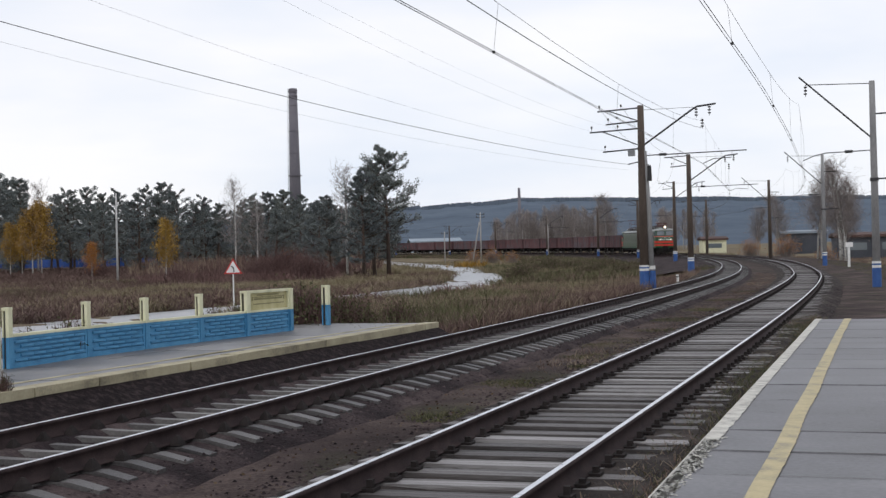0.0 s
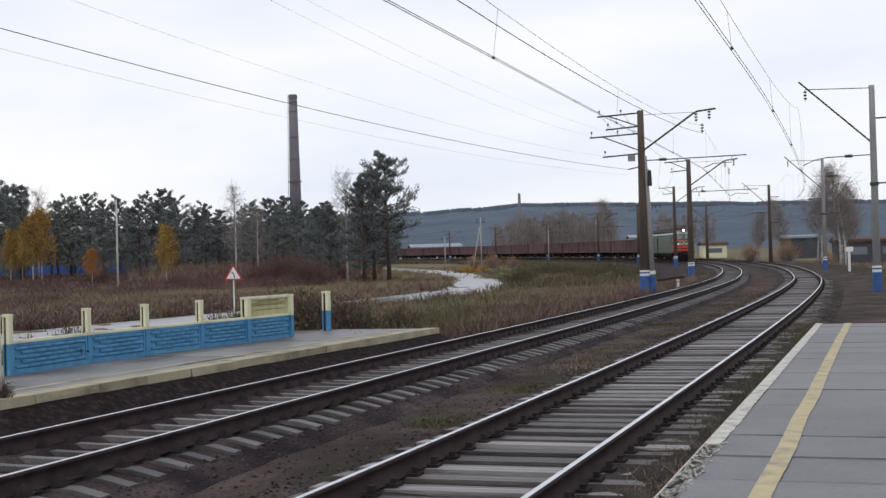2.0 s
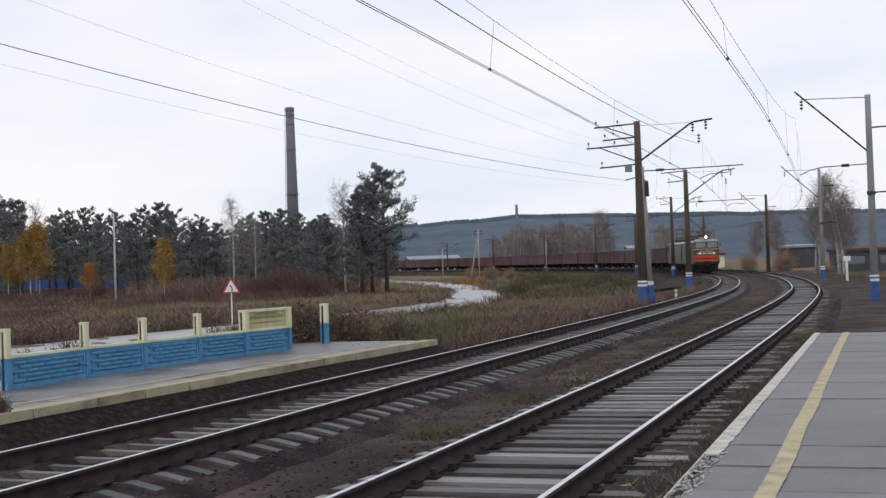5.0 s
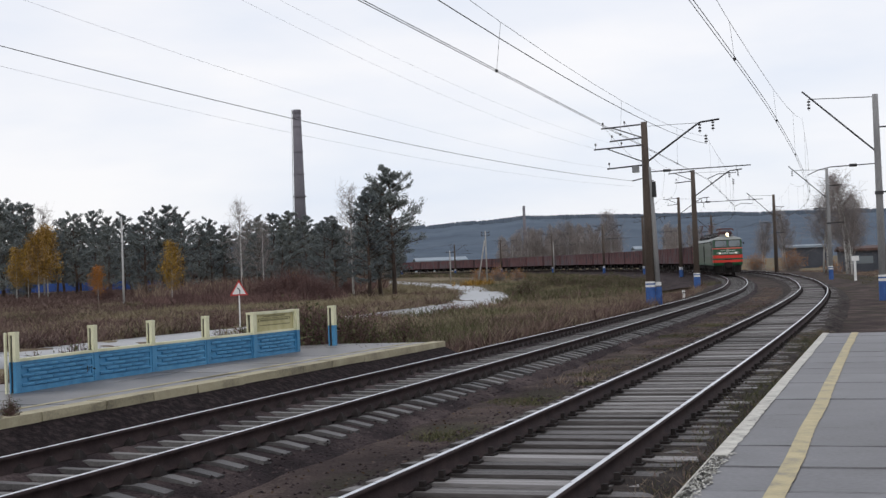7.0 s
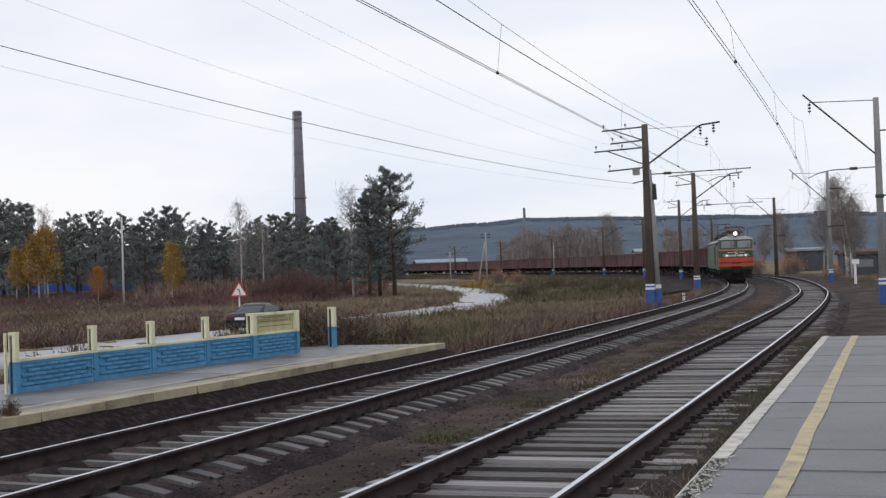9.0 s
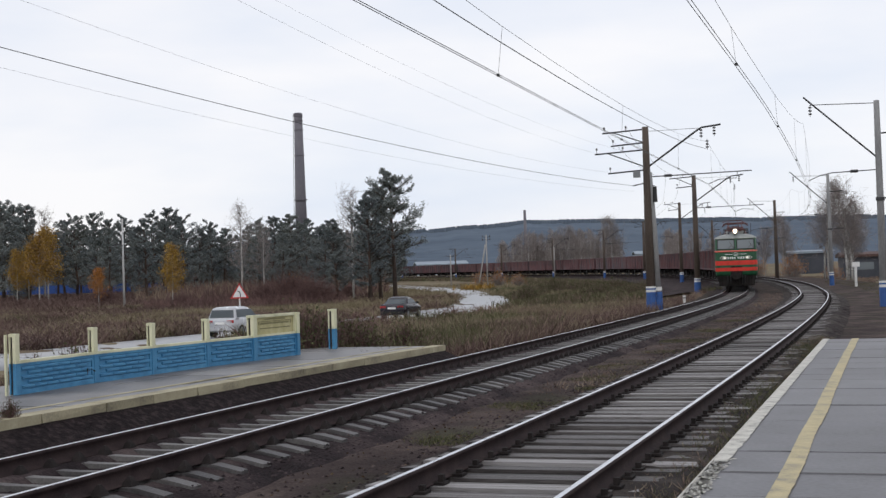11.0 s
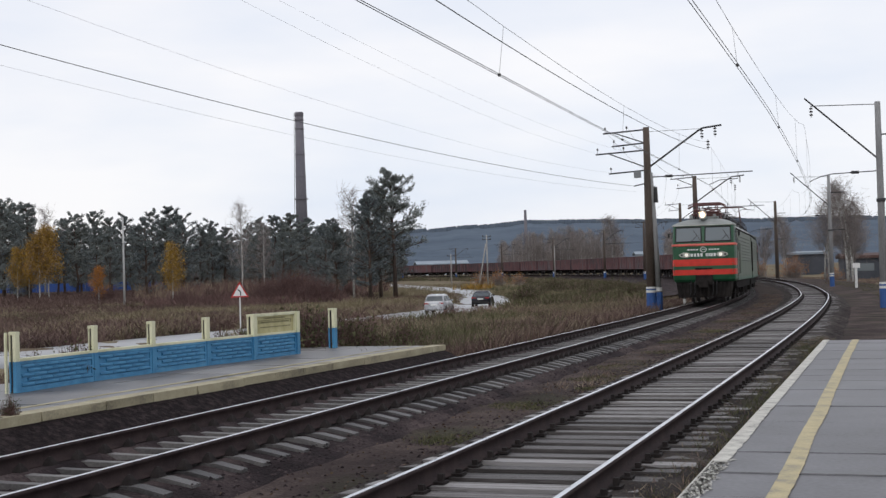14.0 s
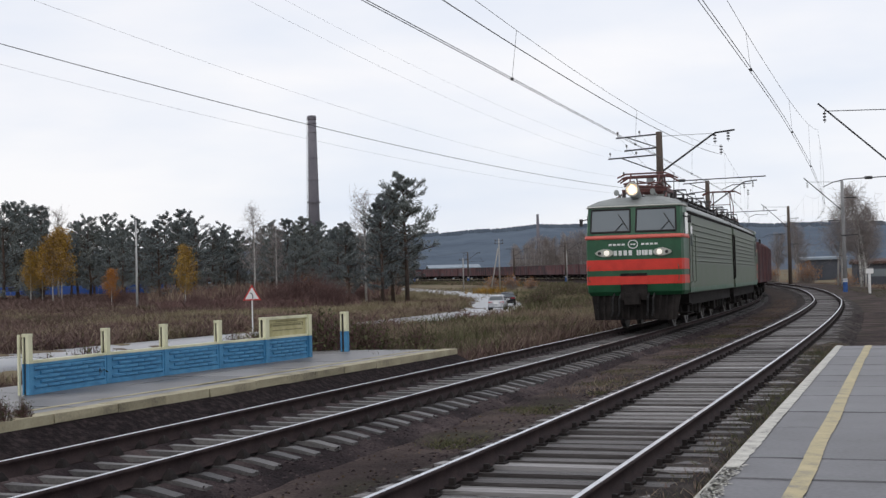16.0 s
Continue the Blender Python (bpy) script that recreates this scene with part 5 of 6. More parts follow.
# ---- plants ----
# pines of the forest edge: x, y, height
PINES = [(-83.2, 243, 18.4), (-92.4, 271, 18.4), (-90.2, 272, 19.3), (-84.7, 262, 18.5), (-78.7, 244, 14.0), (-74.4, 230, 10.4), (-84.8, 288, 16.5), (-78.7, 262, 13.0), (-77.9, 273, 16.7), (-88.3, 313, 16.2), (-74.5, 275, 17.3), (-56.1, 208, 11.6), (-64.3, 248, 14.7), (-53.1, 204, 10.3), (-69.3, 279, 16.4), (-76.1, 314, 14.8), (-60.6, 255, 13.1), (-70.3, 304, 12.8), (-65.9, 291, 17.6), (-49.2, 213, 13.0), (-63.4, 297, 19.0), (-55.6, 257, 14.5), (-53.3, 263, 15.4), (-50.4, 250, 13.3), (-51.0, 269, 13.4), (-58.2, 318, 12.2), (-52.3, 289, 15.2), (-61.3, 329, 13.7), (-49.2, 290, 13.8), (-55.1, 325, 11.1)]
PINES += [(-39.9, 279, 14.9), (-32.4, 227, 10.2), (-32.6, 246, 14.2), (-26.0, 208, 10.0), (-27.6, 232, 13.9), (-38.0, 304, 15.2), (-26.2, 247, 13.6), (-34.1, 300, 12.4), (-25.8, 271, 12.9), (-20.2, 206, 8.5), (-25.1, 291, 15.0), (-25.8, 327, 13.8), (-15.5, 248, 12.1), (-14.7, 210, 9.0), (-84.8, 240, 17.8), (-90.9, 253, 16.4), (-12.3, 228, 10.5), (-14.6, 313, 11.4)]


def leaf_quads(centers, size, rng, flat=.5):
    """Small crossed leaf faces scattered at centers (n, 3); returns verts and quads."""
    n = len(centers)
    a = rng.normal(size=(n, 3))
    a[:, 2] *= flat
    a /= np.linalg.norm(a, axis=1)[:, None]
    b = np.cross(a, rng.normal(size=(n, 3)))
    b /= np.linalg.norm(b, axis=1)[:, None] + 1e-9
    s = (np.asarray(size) * rng.uniform(.6, 1.35, n))[:, None]
    v = np.stack([centers - a * s, centers - b * s * .45, centers + a * s, centers + b * s * .45], 1).reshape(-1, 3)
    return v, np.arange(4 * n).reshape(-1, 4)


def ribbons(starts, ends, w0, w1, rng):
    """Thin three-sided twigs from starts to ends."""
    d = ends - starts
    a = np.cross(d, rng.normal(size=d.shape))
    a /= np.linalg.norm(a, axis=1)[:, None] + 1e-9
    b = np.cross(d, a)
    b /= np.linalg.norm(b, axis=1)[:, None] + 1e-9
    w0, w1 = np.broadcast_to(np.asarray(w0, float), len(d))[:, None], np.broadcast_to(np.asarray(w1, float), len(d))[:, None]
    rows = []
    for p, w in ((starts, w0), (ends, w1)):
        for k in range(3):
            t = 2 * math.pi * k / 3
            rows.append(p + w * (math.cos(t) * a + math.sin(t) * b))
    v = np.stack(rows, 1).reshape(-1, 3)
    k = np.arange(len(d))[:, None] * 6
    f = np.concatenate([k + np.array(q) for q in ((0, 1, 4, 3), (1, 2, 5, 4), (2, 0, 3, 5))])
    return v, f


def join(parts):
    v, f, n = [], [], 0
    for a, b in parts:
        v.append(a)
        f.append(b + n)
        n += len(a)
    return np.vstack(v), np.vstack(f)


def pine(seed, h=12.0, bare=.28, spread=.24, dense=1.0):
    rng = np.random.RandomState(seed)
    ob = thing("pine_tree", Matrix(), "pine tree with a ragged crown, its needles paled for haze", "tree", "pine trees")
    bend = rng.normal(0, .018 * h, (5, 2))
    bend[0] = 0
    zs = np.linspace(-.4, h * .97, 5)
    bm = bmesh.new()
    tube(bm, [(bend[i, 0], bend[i, 1], zs[i]) for i in range(5)], [.020 * h, .016 * h, .012 * h, .007 * h, .002 * h], 8)
    part("trunk", bm, M["pine_bark"], ob, smooth=True)
    limbs, clumps = [], []
    n = int(78 * dense)
    heavy_side = rng.uniform(0, 2 * math.pi)
    for i in range(n):
        q = (i + rng.rand()) / n
        z = h * (bare + (1 - bare) * q ** .9)
        a = rng.uniform(0, 2 * math.pi)
        reach = spread * h * (.10 + .95 * (1 - q) ** .62) * min(1, .62 + 1.6 * q)
        reach *= rng.uniform(.45, 1.12) * (1 + .22 * math.cos(a - heavy_side))
        reach = max(reach, .035 * h)
        base = np.array([np.interp(z, zs, bend[:, 0]), np.interp(z, zs, bend[:, 1]), z])
        out, across = np.array([math.cos(a), math.sin(a), 0]), np.array([-math.sin(a), math.cos(a), 0])
        tip = base + out * reach + np.array([0, 0, reach * (rng.uniform(-.05, .55) + .4 * q)])
        limbs.append((base, tip))
        for t in (.48, .62, .75, .86, .95, 1.02):
            side = rng.normal(0, .20) * reach * (1.2 - t)
            c = base + (tip - base) * t + across * side + np.array([0, 0, rng.uniform(-.05, .14) * reach])
            limbs.append((base + (tip - base) * max(.2, t - .2), c))
            clumps.append((c, (.075 * reach + .016 * h) * rng.uniform(.7, 1.25)))
    limbs = np.array(limbs)
    v, f = ribbons(limbs[:, 0], limbs[:, 1], .004 * h, .001 * h, rng)
    bough = new("branchwork", raw_mesh("branchwork", v, f, M["pine_bark"]))
    bough.parent = ob
    pts = []
    for c, r in clumps:
        k = int(30 * dense)
        p = rng.normal(size=(k, 3))
        p *= (rng.rand(k) ** .55 / np.linalg.norm(p, axis=1))[:, None] * r
        p[:, 2] *= .95
        pts.append(c + p)
    v, f = leaf_quads(np.vstack(pts), .0088 * h / dense ** .7, rng, .8)
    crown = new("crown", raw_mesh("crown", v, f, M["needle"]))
    crown.parent = ob
    return ob


def birch(seed, h=10.0, leaves=None, thick=1.0, dense=1.0, spread=.2, label="bare pale-barked birch tree", stems=1, leaf_from=.22):
    rng = np.random.RandomState(seed)
    ob = thing("birch_tree", Matrix(), label, "tree", "birch trees")
    twigs, leaf_pts = [], []
    bm = bmesh.new()
    for k in range(stems):
        lean = rng.normal(0, .03 * h + (.10 * h if stems > 1 else 0), 2)
        root = rng.normal(0, .03 * h if stems > 1 else 0, 2)
        hh = h * rng.uniform(.8, 1) if k else h
        tip = lambda q: np.array([root[0] + lean[0] * q * q, root[1] + lean[1] * q * q, hh * q])
        tube(bm, [tip(0) - np.array([0, 0, .4])] + [tip(q) for q in (.25, .5, .75, 1)], [.0125 * h, .010 * h, .008 * h, .005 * h, .0015 * h], 7)
        n = int(44 * dense / stems ** .5)
        for i in range(n):
            q = .22 + .76 * (i + rng.rand()) / n
            base = tip(q)
            r = spread * h * (1.08 - q) ** .6 * rng.uniform(.6, 1.15)
            a = rng.uniform(0, 6.28)
            end = base + np.array([math.cos(a) * r, math.sin(a) * r, r * rng.uniform(.7, 1.7)])
            if end[2] > h * 1.02:
                end[2] = h * 1.02
            twigs.append((base, end, .0028 * h, .0012 * h))
            for _ in range(int(9 * dense)):
                t = rng.uniform(.25, 1)
                b2 = base + (end - base) * t
                e2 = b2 + rng.normal(0, .30 * r + .02 * h, 3) + np.array([0, 0, .12 * r])
                twigs.append((b2, e2, .0012 * h, .0006 * h))
                for _ in range(2):
                    u = rng.uniform(.4, 1)
                    b3 = b2 + (e2 - b2) * u
                    e3 = b3 + rng.normal(0, .13 * r + .012 * h, 3)
                    twigs.append((b3, e3, .0009 * h, .0005 * h))
                    leaf_pts.append(e3)
                leaf_pts.append(e2)
    part("trunk", bm, M["birch_bark"], ob, smooth=True)
    s, e = np.array([t[0] for t in twigs]), np.array([t[1] for t in twigs])
    v, f = ribbons(s, e, [t[2] * thick for t in twigs], [t[3] * thick for t in twigs], rng)
    tw = new("twig_crown", raw_mesh("twig_crown", v, f, M["twig"]))
    tw.parent = ob
    if leaves:
        p = np.array(leaf_pts)
        p = np.vstack([p + rng.normal(0, .024 * h, p.shape) for _ in range(4)])
        p = p[p[:, 2] > leaf_from * h]
        v, f = leaf_quads(p, .0145 * h, rng, 1)
        crown = new("crown", raw_mesh("crown", v, f, M[leaves]))
        crown.parent = ob
    return ob


def bush(seed, w, h, key, twig_key="redbush", n=260, leaf=.05, label="", leaves_each=5):
    rng = np.random.RandomState(seed)
    ob = thing("shrub", Matrix(), label, "shrub", "shrubs")
    a, r = rng.uniform(0, 6.28, n), w * .5 * rng.rand(n) ** .6
    root = np.c_[np.cos(a) * r * .35, np.sin(a) * r * .35, np.full(n, -.1)]
    top = np.c_[np.cos(a) * r, np.sin(a) * r, h * (1 - .45 * (r / (w * .5)) ** 2) * rng.uniform(.55, 1.08, n)]
    mid = root * .45 + top * .55 + rng.normal(0, .05 * w, (n, 3))
    side = mid[:, None] + rng.normal(0, .11 * w, (n, 4, 3)) + np.array([0, 0, .12 * h])
    v, f = join([ribbons(root, mid, .006 + .004 * h, .006, rng), ribbons(mid, top, .006, .003, rng), ribbons(np.repeat(mid, 4, 0), side.reshape(-1, 3), .005, .003, rng)])
    tw = new("twig_crown", raw_mesh("twig_crown", v, f, M[twig_key]))
    tw.parent = ob
    if key:
        t = rng.rand(n, leaves_each, 1)
        p = (mid[:, None] * (1 - t) + top[:, None] * t).reshape(-1, 3) + rng.normal(0, .07 * w, (n * leaves_each, 3))
        p = p[p[:, 2] > .02]
        v, f = leaf_quads(p, leaf, rng, 1)
        lv = new("leaves", raw_mesh("leaves", v, f, M[key]))
        lv.parent = ob
    return ob


def plant(ob, x, y, turn=0.0, size=1.0, z=None):
    return pose(x, y, lie(x, y) - .05 if z is None else z, 0, 0, turn) @ Matrix.Diagonal((size, size, size, 1))


def copy_plant(ob, x, y, turn=0.0, size=1.0, z=None):
    """Another plant of the same growth, size times the drawn one."""
    return copy_thing(ob, plant(ob, x, y, turn, size / ob.scale.x, z))


def weeds(name, label, n, place, h0, h1, width, material, seed, lean=.5, tuft=6, lift=0.0):
    """Blades in tufts; place gives x and y arrays for n tufts."""
    rng = np.random.RandomState(seed)
    x, y = place(rng, n)
    z = ground_height(x, y)[0]
    keep = np.ones(len(x), bool)
    d = np.hypot(x[:, None] - _r[None, ::3, 0], y[:, None] - _r[None, ::3, 1]).min(1)
    keep &= d > 3.3
    x, y, z = x[keep], y[keep], z[keep]
    m = len(x)
    height = rng.uniform(h0, h1, m) * (.75 + .5 * np.array([noise.noise((a * .16, b * .16, seed)) + .5 for a, b in zip(x, y)]))
    root = np.repeat(np.c_[x, y, z - .03 + lift], tuft, 0) + np.c_[rng.normal(0, .10, (m * tuft, 2)), np.zeros(m * tuft)]
    hh = np.repeat(height, tuft) * rng.uniform(.5, 1.15, m * tuft)
    tip = root + np.c_[rng.normal(0, lean, (m * tuft, 2)) * hh[:, None], hh]
    mid = (root + tip) / 2 + np.c_[np.zeros((m * tuft, 2)), hh * .10]
    w = width * rng.uniform(.6, 1.4, m * tuft)
    a = rng.uniform(0, 3.14, m * tuft)
    side = np.c_[np.cos(a) * w, np.sin(a) * w, np.zeros(m * tuft)]
    v = np.stack([root - side, root + side, mid + side * .8, mid - side * .8, tip + side * .25, tip - side * .25], 1).reshape(-1, 3)
    k = np.arange(m * tuft)[:, None] * 6
    f = np.concatenate([k + np.array((0, 1, 2, 3)), k + np.array((3, 2, 4, 5))])
    ob = new(name, raw_mesh(name, v, f, M[material]))
    return tagged(ob, label, "grass", kind="stuff")


def strip(s0, s1, o0, o1, bias=1.0):
    """Tuft places beside the line."""
    def place(rng, n):
        s, o = s0 + (s1 - s0) * rng.rand(n) ** bias, rng.uniform(o0, o1, n)
        th, X, Y = np.interp(s, _s, _th), np.interp(s, _s, _X), np.interp(s, _s, _Y)
        return X + o * np.cos(th), Y - o * np.sin(th)
    return place


def sector(a0, a1, d0, d1, bias=.7, beyond=False, clear=3.2):
    """Tuft places in a wedge of the open field seen from the platform."""
    def place(rng, n):
        a, d = np.radians(rng.uniform(a0, a1, n)), d0 + (d1 - d0) * rng.rand(n) ** bias
        x, y = d * np.sin(a), d * np.cos(a)
        dist = np.hypot(x[:, None] - _X[None, ::3], y[:, None] - _Y[None, ::3]).min(1)
        ok = dist > clear
        if beyond:
            k = np.hypot(x[:, None] - _r[None, 1:-1, 0], y[:, None] - _r[None, 1:-1, 1]).argmin(1) + 1
            ok &= (x - _r[k, 0]) * (_r[k + 1, 1] - _r[k - 1, 1]) - (y - _r[k, 1]) * (_r[k + 1, 0] - _r[k - 1, 0]) < 0
        return x[ok], y[ok]
    return place


def plots(spots):
    """Tuft places in round patches (x, y, radius)."""
    def place(rng, n):
        k = rng.randint(0, len(spots), n)
        c = np.array(spots)[k]
        r, a = c[:, 2] * np.sqrt(rng.rand(n)), rng.uniform(0, 6.28, n)
        return c[:, 0] + r * np.cos(a), c[:, 1] + r * np.sin(a)
    return place


def build_plants():
    weeds("dry_grass", "tall brown autumn weeds along the railway bank", 12000, strip(36, 120, -15, -2.7, 1.2), .25, .58, .010, "dry", 1)
    weeds("dry_grass", "olive and tan grass among the weeds along the railway bank", 6000, strip(36, 125, -15, -4.2, 1.2), .22, .6, .011, "field_grass", 16)
    weeds("green_grass", "green tufts among the weeds along the railway bank", 1800, plots([(1.5, 62, 2.5), (4, 75, 3), (-1, 55, 2), (10, 92, 4), (15, 108, 4), (0, 70, 3), (21, 118, 5)]), .2, .6, .012, "greenweed", 17)
    weeds("dry_grass", "dry tan grass in the field beyond the road", 12000, sector(-20, -2, 50, 170, .7, True), .2, .6, .018, "field_grass", 2, .8)
    weeds("dry_grass", "brown weeds in the field beyond the road", 3000, sector(-20, -2, 50, 160, .7, True), .3, .7, .018, "dry", 18, .8)
    weeds("dry_grass", "tan grass and weeds by the bend of the road", 11000, sector(-4, 13, 95, 270, .8, False, 4.5), .2, .5, .024, "field_grass", 3)
    weeds("dry_grass", "dark brown weeds behind the platform fence", 4500, sector(-21, -7, 23, 38), .10, .34, .010, "brownweed", 4)
    weeds("pale_grass", "pale dry grass along the road under the pines", 9500, plots([(-7, 122, 7), (-12, 116, 6), (-2, 136, 4), (-17, 110, 7), (-24, 104, 6), (-1, 158, 4), (-5, 176, 6), (9, 165, 5), (13, 150, 5), (-19, 84, 5)]), .4, .85, .022, "pale_grass", 12)
    weeds("bank_weeds", "olive weeds on the far railway bank", 7000, strip(112, 430, -19, -8.4, 1.2), .35, .95, .03, "greenweed", 13)
    weeds("bank_weeds", "brown weeds on the far railway bank", 7000, strip(112, 430, -19, -8.0, 1.2), .3, .85, .03, "dry", 14)
    weeds("yellow_weeds", "yellow autumn weeds beside the road bend", 170, plots([(3.4, 208, 3.2), (5.6, 212, 2.5)]), .4, 1.3, .05, "yellow_leaf", 43)
    weeds("green_grass", "green weeds behind the platform end", 1500, strip(37, 56, -9, -3.4), .3, .8, .012, "greenweed", 5)
    weeds("green_grass", "green shrubs and grass by the railway bank", 2200, sector(2, 10.5, 110, 200, .7, False, 7), .3, .8, .03, "greenweed", 6)
    weeds("low_grass", "low dry grass between the two tracks", 3600, plots([(line(s, o)[0].x, line(s, o)[0].y, r) for s, o, r in ((24, 2.5, .5), (28, 2.3, .6), (33, 2.6, .7), (36, 2.4, .8), (41, 2.6, .7), (46, 2.4, .9), (52, 2.6, .8), (60, 2.5, .8), (70, 2.5, .9), (31, 2.9, .4))]), .02, .09, .005, "greenweed", 7, .6)
    weeds("low_grass", "brown dead grass between the two tracks", 1500, strip(30, 110, 1.9, 3.2, 1.1), .03, .12, .006, "dry", 8, .6)
    weeds("low_grass", "green tufts under the platform edge", 2600, strip(15, 44, 5.75, 6.30), .03, .14, .006, "greenweed", 9, .6, lift=.13)
    weeds("low_grass", "brown dead grass under the platform edge", 2200, strip(15, 44, 5.55, 6.30), .03, .12, .006, "dry", 39, .7, lift=.14)
    weeds("low_grass", "green and brown grass beside the near track", 2200, strip(46, 150, 9.5, 17), .05, .16, .012, "greenweed", 10, .5)
    weeds("red_weeds", "dark red low shrubs in the field", 3000, plots([(-26, 151, 9), (-19, 146, 8), (-22, 156, 8)]), .5, 1.4, .028, "redbush", 11, .45, 6)

    weeds("undergrowth", "brown leafless undergrowth beneath the pines", 2000, sector(-13.5, -2.5, 182, 300, .9), 1.0, 2.6, .05, "dry", 36, .35)
    weeds("undergrowth", "dull red undergrowth beneath the pines", 900, sector(-12.5, -2.5, 182, 300, .9), 1.0, 2.4, .05, "redbush", 37, .35)
    weeds("dry_grass", "dark brown dead weeds beyond the road", 12000, sector(-20.5, -9.5, 50, 150, .85, True), .25, .75, .02, "brownweed", 40, .8)
    weeds("dry_grass", "dark brown weeds before the forest", 9000, sector(-20.5, -3, 140, 300, .8, True), .35, .95, .035, "brownweed", 42, .8)
    weeds("dry_grass", "dark brown scrub below the road bend", 4500, strip(40, 100, -9, -2.9, 1.1), .25, .6, .011, "brownweed", 41)
    # mixed patches of scrub in the open field
    patch = random.Random(19)
    for label, key, n, k, h0, h1, seed in (("low brown-red scrub in patches over the field", "redbush", 3200, 26, .3, .8, 31), ("olive green scrub in patches over the field", "greenweed", 3200, 26, .3, .75, 32), ("pale straw grass in patches over the field", "pale_grass", 2600, 22, .3, .7, 33), ("dark brown dead weeds in patches over the field", "dry", 3200, 26, .4, .95, 34)):
        spots = []
        for _ in range(k):
            a, d = radians(patch.uniform(-20, 1)), 55 + 105 * patch.random() ** .8
            spots.append((d * math.sin(a), d * math.cos(a), patch.uniform(2, 5.5)))
        weeds("field_scrub", label, n, plots(spots), h0, h1, .022, key, seed, .8)
    weeds("dry_grass", "brown weeds beyond the near track", 5000, strip(60, 230, 14, 34), .15, .45, .028, "dry", 35)

    # fallen leaves and scraps on the trackside earth
    rng = np.random.RandomState(15)
    n = 1500
    x, y = strip(15, 75, -2.7, -1.5, 1.3)(rng, n)
    x2, y2 = strip(15, 75, 1.7, 3.4, 1.3)(rng, n)
    x3, y3 = strip(15, 50, 5.4, 6.2, 1.3)(rng, n // 3)
    x, y = np.r_[x, x2, x3], np.r_[y, y2, y3]
    z = np.maximum(ground_height(x, y)[0], -.36) + rng.uniform(.01, .08, len(x))
    v, f = leaf_quads(np.c_[x, y, z], .022, rng, .25)
    tagged(new("fallen_leaves", raw_mesh("fallen_leaves", v, f, M["litter"])), "scattered fallen leaves on the trackside earth", "leaves", kind="stuff")

    b1 = bush(21, 1.3, 1.15, "greenweed", "redbush", 380, .034, "dark leafy bush behind the platform fence")
    b1.matrix_basis = plant(b1, -4.05, 32.4, 0, 1.5)
    for x, y, a, k in ((-3.75, 33.2, 70, 1.65), (-2.3, 35.0, 140, 1.3), (-1.2, 36.0, 20, 1.15), (-3.2, 34.2, 30, 1.5), (-3.55, 32.5, 220, 1.6), (-2.7, 34.3, 260, 1.35)):
        copy_plant(b1, x, y, a, k)
    b2 = bush(22, .7, .85, "greenweed", "redbush", 80, .034, "thin leafy twigs growing through the fence", 3)
    b2.matrix_basis = plant(b2, -6.45, 22.3, z=.02)
    for x, y, a, k in ((-6.85, 21.3, 50, .8), (-6.5, 23.5, 90, .85), (-4.75, 26.9, 10, .95), (-5.75, 16.1, 200, .5), (-5.6, 16.5, 120, .4)):
        copy_plant(b2, x, y, a, k, .0)
    b3 = bush(23, 5.0, 2.6, None, "redbush", 520, label="dark red bare shrub in the field")
    b3.matrix_basis = plant(b3, -27.9, 174.1, 0, .8)
    for x, y, a, k in ((-19.7, 176.3, 40, .8), (-13.8, 184.5, 80, .9), (-34.4, 189.3, 120, .8), (-22.9, 194.6, 60, 1.1), (-30.6, 150.8, 10, 0.82), (-50.3, 189.9, 200, 1.03)):
        copy_plant(b3, x, y, a, k)
    for x, y, a, k in ((-17.3, 149.0, 15, 1.7), (-14.4, 145.3, 95, 1.3), (-21.3, 156.6, 190, 1.25)):
        copy_plant(b3, x, y, a, k)
    b5 = bush(25, 3.4, 1.5, "greenweed", "dry", 300, .07, "olive green leafy shrub beside the railway bank", 6)
    b5.matrix_basis = plant(b5, 10.4, 149.6, 0, 1.28)
    for x, y, a, k in ((14.3, 164.4, 67, 1.36), (14.3, 149.3, 134, 1.11), (16.8, 157.1, 201, 1.21), (18.0, 148.9, 268, 1.07), (21.8, 163.6, 335, 1.19), (19.5, 133.6, 42, 1.04), (8.0, 127.7, 109, 1.18), (16.1, 139.1, 176, 0.99), (23.0, 148.2, 243, 1.04)):
        copy_plant(b5, x, y, a, k)
    b4 = bush(24, 4.0, 3.2, "orange_leaf", "twig", 240, .10, "rust-orange autumn shrub in the field", 3)
    b4.matrix_basis = plant(b4, -24.4, 209.6, 0, 1.13)
    for x, y, a, k in ((50, 185, 30, 1.1), (46, 190, 80, .9), (53.5, 178, 150, .8), (57, 150, 30, .8), (10.0, 238.7, 0, 1.00), (6.6, 245.3, 90, 0.88), (13.4, 234.0, 40, 0.78)):
        copy_plant(b4, x, y, a, k)

    p = [pine(31, 12, .24, .36), pine(32, 12, .12, .29), pine(33, 12, .18, .29), pine(34, 12, .08, .32)]
    p[0].matrix_basis = plant(p[0], -6.1, 157.9, 0, 1.28)
    p[1].matrix_basis = plant(p[1], -9.0, 154.3, 40, 1.04)
    p[2].matrix_basis = plant(p[2], -13.2, 157.5, 80, 0.78)
    p[3].matrix_basis = plant(p[3], -16.0, 174.2, 10, 0.84)
    copy_plant(p[1], -8.0, 161.8, 200, 1.16)
    rng = random.Random(77)
    thin = [pine(37, 12, .05, .40, .62), pine(38, 12, .03, .42, .62)]
    thin[0].matrix_basis = plant(thin[0], -85, 340, 0, 1.1)
